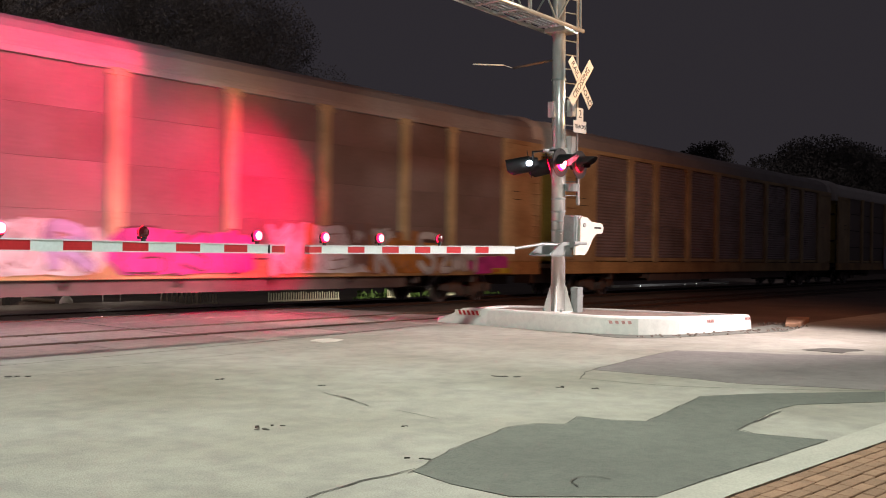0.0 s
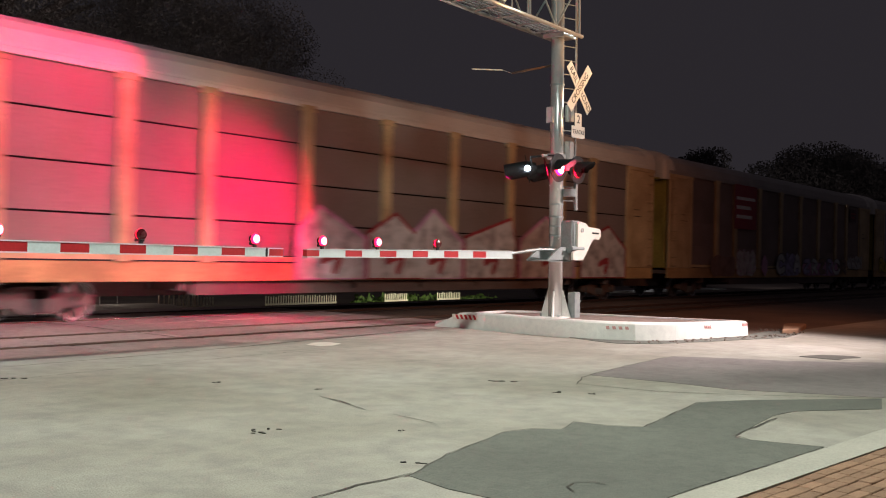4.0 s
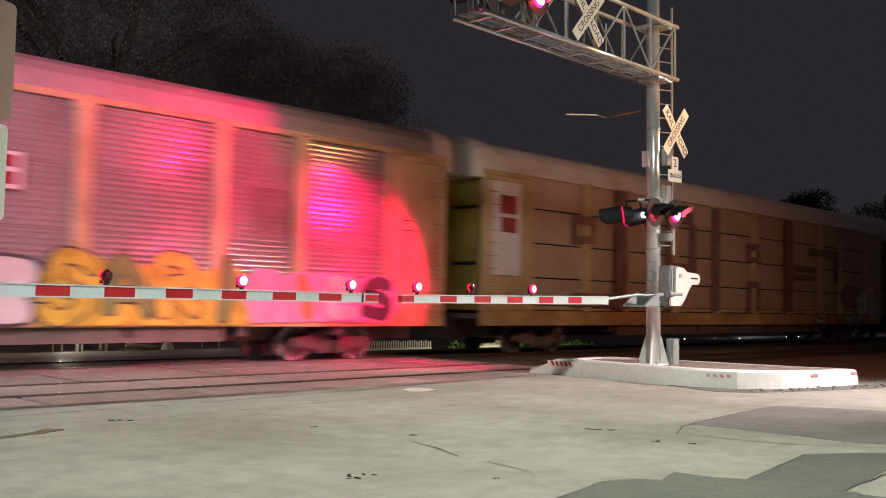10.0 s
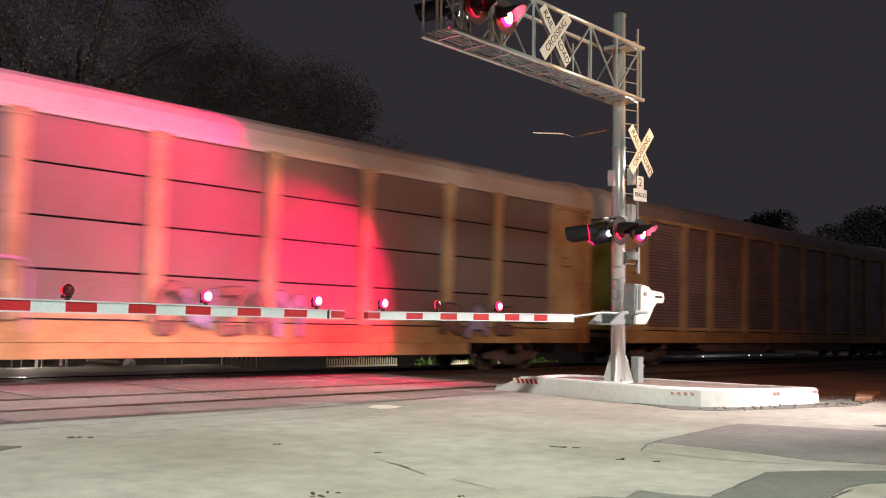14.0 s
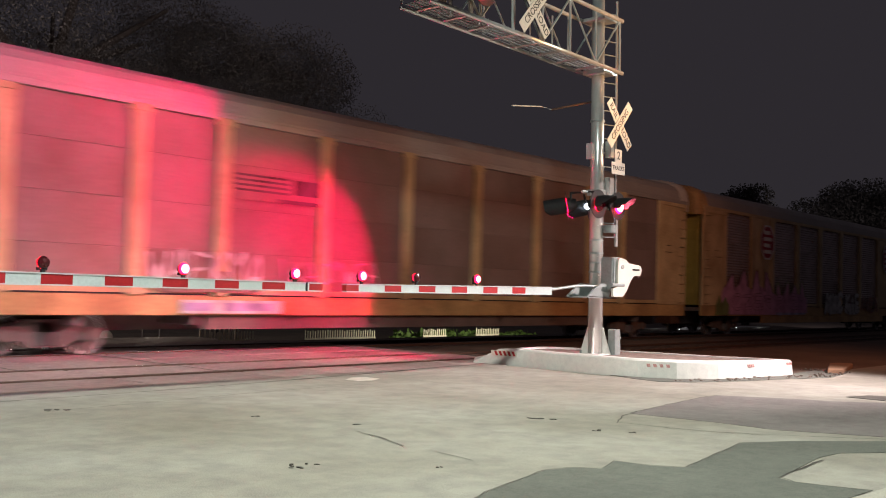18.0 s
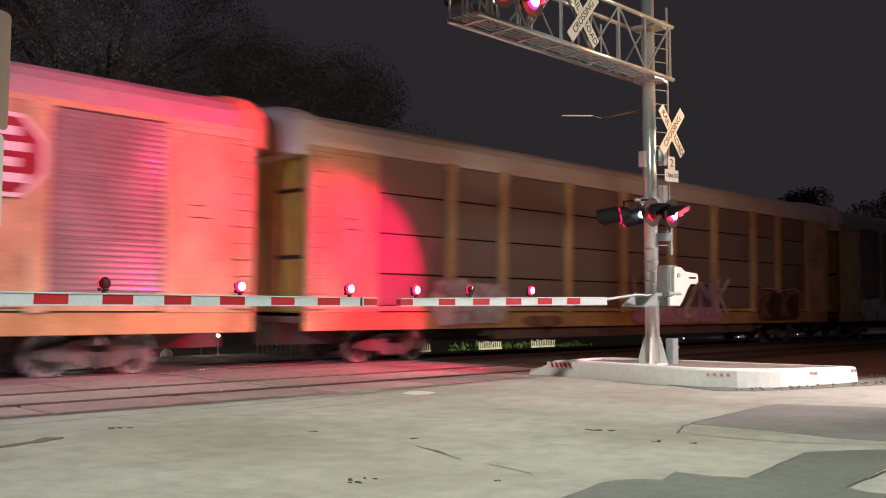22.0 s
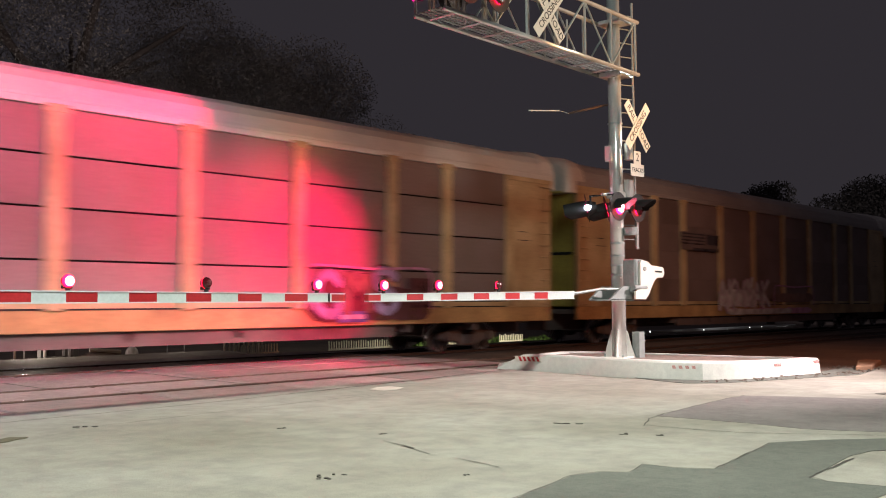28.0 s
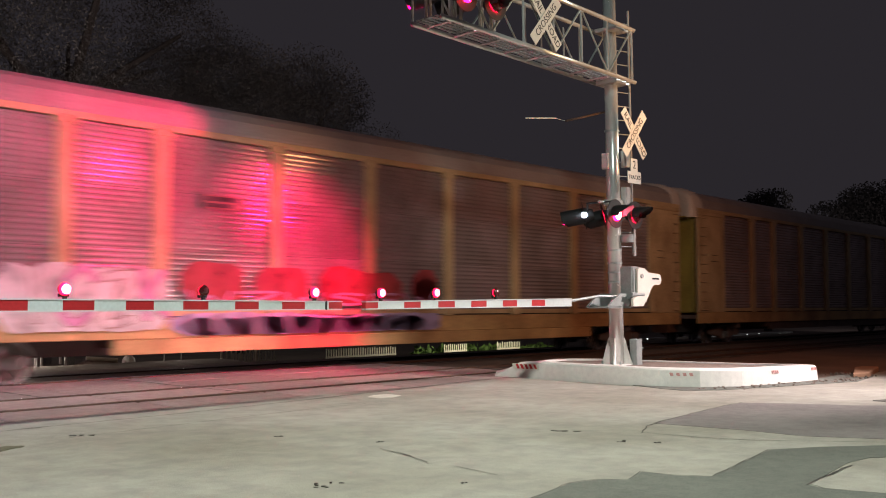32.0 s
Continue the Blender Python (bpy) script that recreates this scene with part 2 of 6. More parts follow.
def smooth(ob):
    for p in ob.data.polygons:
        p.use_smooth = True
    return ob


# ---- ground ----
def build_ground():
    bm = bmesh.new()
    xs = [-900, -40, -12, 0, 15, 40, 120, 900]
    ys = [(-900, -0.03), (-20, -0.03), (2, -0.03), (9, -0.03), (12, -0.05), (21, -0.05), (23.5, -0.5), (28, -1.5), (60, -1.6), (900, -1.6)]
    g = [[bm.verts.new((x, y, z)) for x in xs] for y, z in ys]
    for j in range(len(ys) - 1):
        for i in range(len(xs) - 1):
            bm.faces.new((g[j][i], g[j][i + 1], g[j + 1][i + 1], g[j + 1][i]))
    thing("ground", bm, DIRT, "dark bare dirt ground beside the railway at night", "ground", kind="structure")
    # the street along the kerb and the road over the tracks
    bm = bmesh.new()
    pts = [(-60, 2.62), (5.3, 2.62), (8.75, 2.36), (60, -1.5), (60, 6.9), (19.0, 7.35), (16.4, 7.6), (15.35, 8.6), (15.2, 9.7), (15.4, 12.25), (-9, 12.0), (-60, 9)]
    prism(bm, pts, -0.06, 0.0)
    thing("road", bm, ROAD, "worn pale grey asphalt road leading up to the tracks", "road", kind="structure")
    bm = bmesh.new()
    prism(bm, [(-6, 20.9), (15, 20.9), (15.5, 22.0), (15.5, 23.0), (-6, 23.0)], -0.20, -0.02)
    thing("road", bm, ROAD, "worn asphalt road beyond the tracks", "road", kind="structure")
    # patches
    bm = bmesh.new()
    prism(bm, [(4.78, 4.15), (5.49, 4.39), (6.53, 4.62), (6.83, 4.54), (6.98, 4.35), (7.4, 4.48), (7.43, 4.17), (7.61, 3.91), (8.53, 4.06), (9.4, 4.21), (9.95, 3.9), (11.21, 2.9), (10.41, 2.69), (9.55, 3.29), (9.13, 3.33),
               (7.78, 3.17), (7.72, 3.02), (7.78, 2.72), (7.87, 2.46), (7.21, 2.51), (5.94, 2.61), (5.29, 2.64), (4.68, 3.3), (4.68, 3.74)], -0.02, 0.005)
    thing("road_patch", bm, PATCH, "dark newer asphalt patch with a ragged edge beside the kerb", "road patch", "road patches", "structure")
    bm = bmesh.new()
    prism(bm, [(10.55, 6.17), (11.56, 6.33), (13.08, 6.51), (13.67, 6.52), (14.11, 5.8), (14.45, 5.07), (15.41, 4.0), (17.5, 1.8), (13.5, 1.9), (11.3, 2.93), (11.04, 3.55), (10.64, 4.37), (10.68, 5.09)], -0.02, 0.005)
    thing("road_patch", bm, PATCH2, "faded grey asphalt patch in the street", "road patch", "road patches", "structure")


build_ground()


def build_kerb():
    bm = bmesh.new()
    prism(bm, [(-30, 2.62), (5.29, 2.62), (7.89, 2.42), (8.74, 2.36), (30, 0.6), (30, 0.3), (8.13, 2.10), (7.89, 2.12), (5.59, 2.32), (-30, 2.32)], -0.1, 0.012)
    thing("kerb", bm, KERB, "flush pale concrete kerb strip between street and brick pavement", "kerb", kind="structure")
    bm = bmesh.new()
    prism(bm, [(-30, 2.31), (5.59, 2.31), (7.89, 2.11), (8.13, 2.09), (30, 0.29), (30, -12), (-30, -12)], -0.1, -0.012)
    return thing("pavement", bm, JOINT, "tan brick pavement beside the kerb", "pavement", kind="structure")


PAVEMENT = build_kerb()


def build_island():
    """A low raised island of painted concrete round the signal mast."""
    isl = empty("traffic_island", (0, 0, 0), "raised white-painted concrete island round the crossing signal mast", "traffic island")
    base = [(15.35, 12.75), (15.44, 12.2), (15.54, 11.6), (15.46, 10.73), (15.30, 9.56), (15.36, 8.88), (15.71, 8.27), (16.4, 7.80), (17.5, 7.55), (18.88, 7.42), (19.3, 7.9), (19.4, 9.2), (18.9, 11.6), (17.9, 13.0), (16.3, 13.5)]
    c = Vector((17.3, 10.3))
    bm = bmesh.new()
    ring = []
    h = [0.03, 0.31, 0.32, 0.32, 0.33, 0.33, 0.33, 0.32, 0.31, 0.29, 0.27, 0.24, 0.24, 0.25, 0.03]
    corners, heights = base, h
    base, h = [], []
    for i in range(len(corners)):
        four = [Vector((*corners[(i + k) % len(corners)], heights[(i + k) % len(corners)])) for k in (-1, 0, 1, 2)]
        for u in (0.0, 0.25, 0.5, 0.75) if 1 <= i < 13 else (0.0,):
            # a smooth curve through the corners
            v = 0.5 * (2 * four[1] + (four[2] - four[0]) * u + (2 * four[0] - 5 * four[1] + 4 * four[2] - four[3]) * u * u + (3 * four[1] - four[0] - 3 * four[2] + four[3]) * u ** 3)
            v = 0.35 * (four[1] + (four[2] - four[1]) * u) + 0.65 * v
            base.append((v.x, v.y))
            h.append(v.z)
    for off, up in ((0.0, 0.0), (0.035, 0.9), (0.07, 1.0), (0.33, 1.0), (0.35, 0.0)):
        ring.append([])
        for (x, y), hh in zip(base, h):
            tip = hh < 0.05 and off > 0.3
            d = (c - Vector((x, y))).normalized() * (off * 3 if tip else off)
            ring[-1].append(bm.verts.new((x + d.x, y + d.y, -0.05 if up == 0 else 0.27 if tip else hh * up)))
    n = len(base)
    for a, b in zip(ring, ring[1:]):
        for i in range(n):
            bm.faces.new((a[i], a[(i + 1) % n], b[(i + 1) % n], b[i]))
    bmesh.ops.recalc_face_normals(bm, faces=bm.faces)
    part("border", bm, CONC, isl, "white-painted concrete border")
    bm = bmesh.new()
    inner = [((Vector(p) + (c - Vector(p)).normalized() * (1.03 if k in (0, len(base) - 1) else 0.345))) for k, p in enumerate(base)]
    prism(bm, [(p.x, p.y) for p in inner], 0.0, 0.22)
    part("fill", bm, BALLAST, isl, "dark gravel fill")
    # hazard marks on the face
    for (i, u0, n_, w, ink) in ((1, 0.02, 5, 0.052, RED), (5, 0.25, 4, 0.06, FADED), (7, 0.75, 4, 0.03, FADED), (8, 0.80, 4, 0.035, FADED)):
        a, b = Vector(corners[i]), Vector(corners[i + 1])
        d = (b - a).normalized()
        out = Vector((d.y, -d.x))
        if out.dot(a - c) < 0:
            out = -out
        def snap(v):
            """The nearest place on the border's outline."""
            best = None
            for p, q in zip(base, base[1:]):
                p, q = Vector(p), Vector(q)
                u = min(1.0, max(0.0, (v - p).dot(q - p) / (q - p).length_squared))
                w = p + (q - p) * u
                if best is None or (v - w).length < (v - best).length:
                    best = w
            return best
        def flush(p, q, z0, z1, slant, proud):
            """A thin plate that lies on the sloping face."""
            bm = bmesh.new()
            vs, ws = [], []
            for v, z, sl in ((p, z0, 0), (q, z0, 0), (q, z1, slant), (p, z1, slant)):
                at = snap(v - d * sl) + out * (proud - 0.035 * z / 0.29)
                vs.append(bm.verts.new((at.x, at.y, z)))
                at = at - out * 0.05
                ws.append(bm.verts.new((at.x, at.y, z)))
            bm.faces.new(vs)
            for j in range(4):
                bm.faces.new((vs[j], vs[(j + 1) % 4], ws[(j + 1) % 4], ws[j]))
            bmesh.ops.recalc_face_normals(bm, faces=bm.faces)
            return bm
        at0 = a + (b - a) * u0
        if ink is RED:
            part("hazard_plate", flush(at0 - d * 0.10, at0 + d * (n_ * w * 1.9 - 0.02), 0.175, 0.275, 0.03, 0.034), WHITE, isl, "white reflective plate")
        for k in range(n_):
            p = at0 + d * (k * w * 1.9)
            part("hazard_mark", flush(p, p + d * w, 0.18, 0.27, 0.05, 0.038) if ink is RED else flush(p, p + d * w, 0.20, 0.255, 0.015, 0.012), ink, isl, "red reflective stripe" if ink is RED else "faded red painted mark")


build_island()


# ---- tracks ----
TRACKS = (14.16, 18.6)


def build_tracks():
    for k, yc in enumerate(TRACKS):
        tr = empty("railway_track", (0, yc, 0), "steel rails set in concrete crossing panels" if k == 0 else "steel rails under the passing train", "railway track", "railway tracks")
        for s in (-0.7525, 0.7525):
            bm = bmesh.new()
            box(bm, -60, 160, s - 0.035, s + 0.035, -0.05, 0.012, 0.008)
            box(bm, -60, 160, s - 0.07, s + 0.07, -0.16, -0.05)
            part("rail", bm, RAIL, tr)
            bm = bmesh.new()
            box(bm, -60, 160, s - 0.026, s + 0.026, 0.012, 0.016)
            part("rail_head", bm, RAILTOP, tr, "polished rail head")
            for x0, x1 in ((-9, 15.3),):
                bm = bmesh.new()
                box(bm, x0, x1, s + 0.04, s + 0.14, -0.06, -0.012)
                part("flangeway", bm, RUBBER, tr, "black rubber flangeway")
    bm = bmesh.new()
    for yc in TRACKS:
        prism(bm, [(15.45, yc - 2.0), (160, yc - 2.0), (160, yc + 2.1), (15.45, yc + 2.1)], -0.12, -0.07)
        prism(bm, [(-60, yc - 2.0), (-9, yc - 2.0), (-9, yc + 2.1), (-60, yc + 2.1)], -0.12, -0.07)
    thing("ballast", bm, BALLAST, "dark stone ballast round the sleepers", "ballast", kind="stuff")
    bm = bmesh.new()
    for yc in TRACKS:
        x = 15.8
        while x < 60:
            box(bm, x, x + 0.23, yc - 1.3, yc + 1.3, -0.12, -0.045)
            x += 0.55
    thing("sleepers", bm, BARK, "old dark timber sleepers in the ballast", "sleepers", kind="stuff")


build_tracks()


def build_crossing_panels():
    """Concrete panels between and beside the rails where the road crosses."""
    pan = tagged(part("crossing_surface", (lambda b: (box(b, -9, 15.3, 12.0, 21.0, -0.2, -0.07), b)[1])(bmesh.new()), BALLAST), "concrete panel road surface between the rails", "crossing surface", kind="structure")
    strips = []
    for yc in TRACKS:
        strips += [(yc - 2.1, yc - 0.80), (yc - 0.60, yc + 0.70 - 0.0), (yc + 0.90, yc + 2.1)]
    strips[2] = (strips[2][0], 16.45)
    strips[3] = (16.5, strips[3][1])
    shared = {}
    for j, (y0, y1) in enumerate(strips):
        x = -8.85
        while x < 15.0:
            w = 2.35
            if y1 - y0 not in shared:
                bm = bmesh.new()
                box(bm, 0.035, w - 0.035, 0.02, y1 - y0 - 0.02, -0.1, -0.002, 0.015)
                shared[y1 - y0] = mesh_of("panel", bm, PANEL_CON)
            ob = part("panel", shared[y1 - y0], None, pan, "", (x, y0, random.uniform(-0.008, 0.0)))
            x += w


build_crossing_panels()


# ---- crossing signals ----
LAMPS = []          # (lens, phase): the turning lenses, 0 or 1


def lettering(text, size, parent, m, material=None, name="lettering"):
    cu = bpy.data.curves.new(name, "FONT")
    cu.body, cu.size, cu.extrude = text, size, 0.002
    cu.align_x, cu.align_y = "CENTER", "CENTER"
    cu.materials.append(material or INK)
    ob = new(name, cu)
    ob.parent = parent
    ob.matrix_basis = m
    return ob


def crossbuck(parent, at, arm=1.22):
    """Two crossed white blades that face the street (-y)."""
    root = part("crossbuck", (lambda b: (box(b, -0.05, 0.05, 0.02, 0.06, -0.05, 0.05), b)[1])(bmesh.new()), GALV, parent, "white crossed blades with black lettering", at)
    for k, (ang, words) in enumerate(((-48, (("RAIL", -0.34), ("ROAD", 0.34))), (48, (("CROSSING", 0.0),)))):
        bm = bmesh.new()
        h = 0.115
        upright(bm, [(-arm / 2, -h), (arm / 2, -h), (arm / 2, h), (-arm / 2, h)], -0.006, 0.006)
        bl = part("blade", bm, WHITE, root)
        bl.matrix_basis = pose(0, -0.012 * k, 0, 0, -ang, 0)
        for w, dx in words:
            s = 0.185
            lettering(w, s, bl, pose(dx, -0.009 , 0, 90, 0, 0))
    return root


def lens_mesh(r, on, core, beam=None, wide=0.022):
    """A round lens that glows on one face (-y) and is dark on the other. beam: the small bright source of a signal seen from behind."""
    bm = bmesh.new()
    n = 20
    for side in (-1, 1):
        rings = []
        for k, (q, d) in enumerate(((1.0, 0.0), (0.90, 0.020), (0.76, 0.036))):
            rings.append([bm.verts.new((math.cos(i * math.tau / n) * r * q, side * (0.002 + d), math.sin(i * math.tau / n) * r * q)) for i in range(n)])
        tip = bm.verts.new((0, side * 0.055, 0))
        if beam and side == -1:
            eye = [bm.verts.new((math.cos(i * math.tau / n) * wide, side * 0.052, math.sin(i * math.tau / n) * wide)) for i in range(n)]
            for i in range(n):
                bm.faces.new((rings[2][i], rings[2][(i + 1) % n], eye[(i + 1) % n], eye[i])).material_index = 1
                bm.faces.new((eye[i], eye[(i + 1) % n], tip)).material_index = 4
        for k in (0, 1):
            for i in range(n):
                f = bm.faces.new((rings[k][i], rings[k][(i + 1) % n], rings[k + 1][(i + 1) % n], rings[k + 1][i]))
                f.material_index = 2 if side == 1 else 0
        for i in range(n):
            if not (beam and side == -1):
                bm.faces.new((rings[2][i], rings[2][(i + 1) % n], tip)).material_index = 2 if side == 1 else 1
    bmesh.ops.recalc_face_normals(bm, faces=bm.faces)
    if beam:
        k = bmesh.ops.create_uvsphere(bm, u_segments=12, v_segments=8, radius=0.06, matrix=pose(0.21, 0.02, 0.0))
        for f in {f for v in k["verts"] for f in v.link_faces}:
            f.material_index = 3
    return mesh_of("lens", bm, [on, core, LENS_OFF, SIDE_ON, beam or core])


LENS = lens_mesh(0.16, LENS_ON, LENS_CORE)
LENS_AWAY = [lens_mesh(0.16, LENS_ON, FACE_AWAY, b, w) for b, w in ((BEAM_B, 0.042), (BEAM_A, 0.022), (BEAM_C, 0.025))]


def flasher(parent, at, away, phase, beam=0):
    """A round signal: black backing disc, long visor, housing and lens. away: it faces the traffic beyond the tracks."""
    bm = bmesh.new()
    bmesh.ops.create_cone(bm, cap_ends=True, segments=28, radius1=0.30, radius2=0.30, depth=0.012, matrix=pose(0, 0.05, 0, 90))
    root = part("flasher", bm, BLACK, parent, "black round backing disc with visor and red lens")
    root.matrix_basis = pose(*at, *((10, 0, 215), (14, 0, 217), (13, 0, 217))[beam]) if away else pose(*at)
    bm = bmesh.new()
    bmesh.ops.create_cone(bm, cap_ends=True, segments=20, radius1=0.17, radius2=0.10, depth=0.20, matrix=pose(0, 0.15, 0, -90))
    part("housing", bm, BLACK, root)
    bm = bmesh.new()
    n = 24
    a0, a1 = (-88, 268) if away else (-20, 200)
    length = (0.44, 0.40, 0.39)[beam] if away else 0.36
    shells = []
    for thick in (0.008, 0.0):
        rows = []
        for d, rr in ((0.04, 0.165), (-0.14, 0.165), (-length, 0.165 if away else 0.15)):
            row = []
            for i in range(n + 1):
                a = radians(a0 + (a1 - a0) * i / n)
                reach = min(1.0, 0.72 + 0.28 * (1 + math.sin(a)) / 0.6) if away else 0.35 + 0.65 * max(0, math.sin(a)) ** 0.6
                row.append(bm.verts.new(((rr + thick) * math.cos(a), d if d > 0 else d * reach, (rr + thick) * math.sin(a))))
            rows.append(row)
        for p, q in zip(rows, rows[1:]):
            for i in range(n):
                bm.faces.new((p[i], p[i + 1], q[i + 1], q[i]))
        shells.append(rows)
    for k in (0, -1):
        for i in range(n):
            bm.faces.new((shells[0][k][i], shells[0][k][i + 1], shells[1][k][i + 1], shells[1][k][i]))
    for k in (0, 1):
        for e in (0, n):
            bm.faces.new((shells[0][k][e], shells[0][k + 1][e], shells[1][k + 1][e], shells[1][k][e]))
    part("visor", bm, BLACK, root)
    lens = part("lens", LENS_AWAY[beam] if away else LENS, None, root, "red signal lens that flashes", (0, 0.03, 0))
    LAMPS.append((lens, phase, (0, 0.03, 0)))
    return root


def build_mast():
    """Tall galvanised mast with cantilever arm, ladder, crossbuck and two-way flashers."""
    mx, my = 17.36, 11.05
    mast = empty("crossing_signal", (mx, my, 0.2), "tall galvanised cantilever crossing signal with crossbucks and red flashers", "crossing signal", rot=(0, -1.3, 0))
    bm = bmesh.new()
    bmesh.ops.create_cone(bm, cap_ends=True, segments=24, radius1=0.155, radius2=0.135, depth=7.8, matrix=pose(0, 0, 3.9))
    smooth(part("mast", bm, GALV, mast))
    bm = bmesh.new()
    bmesh.ops.create_cone(bm, cap_ends=True, segments=24, radius1=0.15, radius2=0.13, depth=0.05, matrix=pose(0, 0, 7.82))
    part("mast_cap", bm, GALVD, mast)
    bm = bmesh.new()
    box(bm, -0.3, 0.3, -0.3, 0.3, 0.0, 0.04, 0.008)
    # foot and gussets take a white colour that imitates lamplight on the steel
    base = part("base_plate", bm, CONC, mast, "foot plate whitened as if brightly lit")
    for a in (20, 110, 200, 290):
        bm = bmesh.new()
        upright(bm, [(0.12, 0.04), (0.33, 0.04), (0.30, 0.12), (0.17, 0.58), (0.12, 0.58)], -0.012, 0.012)
        g = part("gusset", bm, CONC, base)
        g.rotation_euler = (0, 0, radians(a))
    for a in (45, 135, 225, 315):
        bm = bmesh.new()
        rod(bm, (0.31 * math.cos(radians(a)), 0.31 * math.sin(radians(a)), 0.0), (0.31 * math.cos(radians(a)), 0.31 * math.sin(radians(a)), 0.10), 0.022, 8)
        part("anchor_bolt", bm, GALVD, base)
    # straps round the mast
    for z in (1.75, 1.95, 2.15, 2.42, 4.95, 3.98):
        bm = bmesh.new()
        bmesh.ops.create_cone(bm, cap_ends=False, segments=24, radius1=0.158, radius2=0.158, depth=0.035, matrix=pose(0, 0, z))
        part("strap", bm, GALVD, mast)
    # junction boxes
    for (x, y, z, w, d, h) in ((0.18, -0.20, 4.35, 0.16, 0.14, 0.36), (0.20, -0.18, 3.55, 0.18, 0.14, 0.42), (-0.20, 0.05, 4.30, 0.07, 0.16, 0.34)):
        bm = bmesh.new()
        box(bm, x - w / 2, x + w / 2, y - d / 2, y + d / 2, z - h / 2, z + h / 2, 0.012)
        part("junction_box", bm, GALV, mast)
    # a cabinet at the foot
    bm = bmesh.new()
    box(bm, 0.14, 0.36, -0.40, -0.22, -0.02, 0.55, 0.012)
    cab = part("foot_cabinet", bm, GALVD, mast, "grey steel foot cabinet")
    bm = bmesh.new()
    rod(bm, (0.35, -0.36, 0.36), (0.43, -0.36, 0.36), 0.02, 8)
    part("hasp", bm, GALVD, cab)
    # ladder
    lad = part("ladder", (lambda b: (rod(b, (0.50, -0.15, 2.35), (0.50, -0.15, 7.6), 0.026, 8), b)[1])(bmesh.new()), GALV, mast, "narrow climbing ladder on the mast")
    z = 2.5
    while z < 7.5:
        bm = bmesh.new()
        rod(bm, (0.12, -0.04, z), (0.51, -0.155, z), 0.013, 6)
        part("rung", bm, GALVD, lad)
        z += 0.30
    bm = bmesh.new()
    box(bm, 0.46, 0.54, -0.20, -0.16, 2.30, 3.05, 0.004)
    part("ladder_guard", bm, GALV, lad)
    # crossbuck and track count plate
    crossbuck(mast, (0.03, -0.52, 4.84))
    bm = bmesh.new()
    upright(bm, [(-0.24, -0.30), (0.24, -0.30), (0.255, -0.28), (0.255, -0.05), (0.13, -0.05), (0.13, 0.20), (0.11, 0.22), (-0.11, 0.22), (-0.13, 0.20), (-0.13, -0.05), (-0.255, -0.05), (-0.255, -0.28)], -0.006, 0.006)
    pl = part("count_plate", bm, WHITE, mast, "white plate lettered 2 TRACKS", (0.0, -0.52, 4.09))
    lettering("2", 0.24, pl, pose(0, -0.009, 0.085, 90))
    lettering("TRACKS", 0.125, pl, pose(0, -0.009, -0.175, 90))
    # crossarm with flashers facing both ways
    bm = bmesh.new()
    rod(bm, (-0.55, 0, 3.42), (0.55, 0, 3.42), 0.03, 10)
    box(bm, -0.16, 0.16, -0.17, 0.17, 3.36, 3.50, 0.03)
    part("crossarm", bm, GALV, mast)
    for s, ph in ((-0.38, 0), (0.38, 1)):
        flasher(mast, (s, -0.34, 3.16), False, ph)
        flasher(mast, (s, 0.55, 3.16), True, ph, ph)
        bm = bmesh.new()
        rod(bm, (s, -0.3, 3.42), (s, 0.42, 3.42), 0.02, 8)
        rod(bm, (s, -0.16, 3.16), (s, -0.16, 3.42), 0.022, 8)
        rod(bm, (s, 0.40, 3.16), (s, 0.40, 3.42), 0.022, 8)
        part("hanger", bm, BLACK, mast)
    bm = bmesh.new()
    bmesh.ops.create_cone(bm, cap_ends=True, segments=16, radius1=0.13, radius2=0.16, depth=0.16, matrix=pose(0.10, -0.26, 2.66))
    part("bell", bm, GALVD, mast, "grey crossing bell")
    # bar with a small antenna, behind
    bm = bmesh.new()
    rod(bm, (-0.1, 0.1, 5.36), (-1.25, 0.3, 5.06), 0.022, 8)
    part("stay_bar", bm, RAIL, mast, "dark rusty stay bar")
    bm = bmesh.new()
    rod(bm, (-2.52, 0.35, 4.97), (-1.52, 0.35, 5.09), 0.014, 8)
    rod(bm, (-1.52, 0.35, 5.09), (-1.25, 0.3, 5.06), 0.004, 6)
    part("antenna", bm, WHITE, mast, "thin white antenna rod")
    # cantilever
    arm = part("cantilever_arm", (lambda b: (box(b, -0.25, 0.25, -0.30, 0.22, 5.92, 6.02, 0.01), b)[1])(bmesh.new()), GALV, mast, "galvanised truss arm with a walkway")
    bm = bmesh.new()
    box(bm, -0.25, 0.25, -0.30, 0.22, 7.05, 7.13, 0.01)
    part("top_bracket", bm, GALV, arm)
    x0, x1 = 0.28, -5.75
    zl = lambda x: 5.97 - 0.035 * (x - x0)
    zt = lambda x: 7.08 - 0.035 * (x - x0)
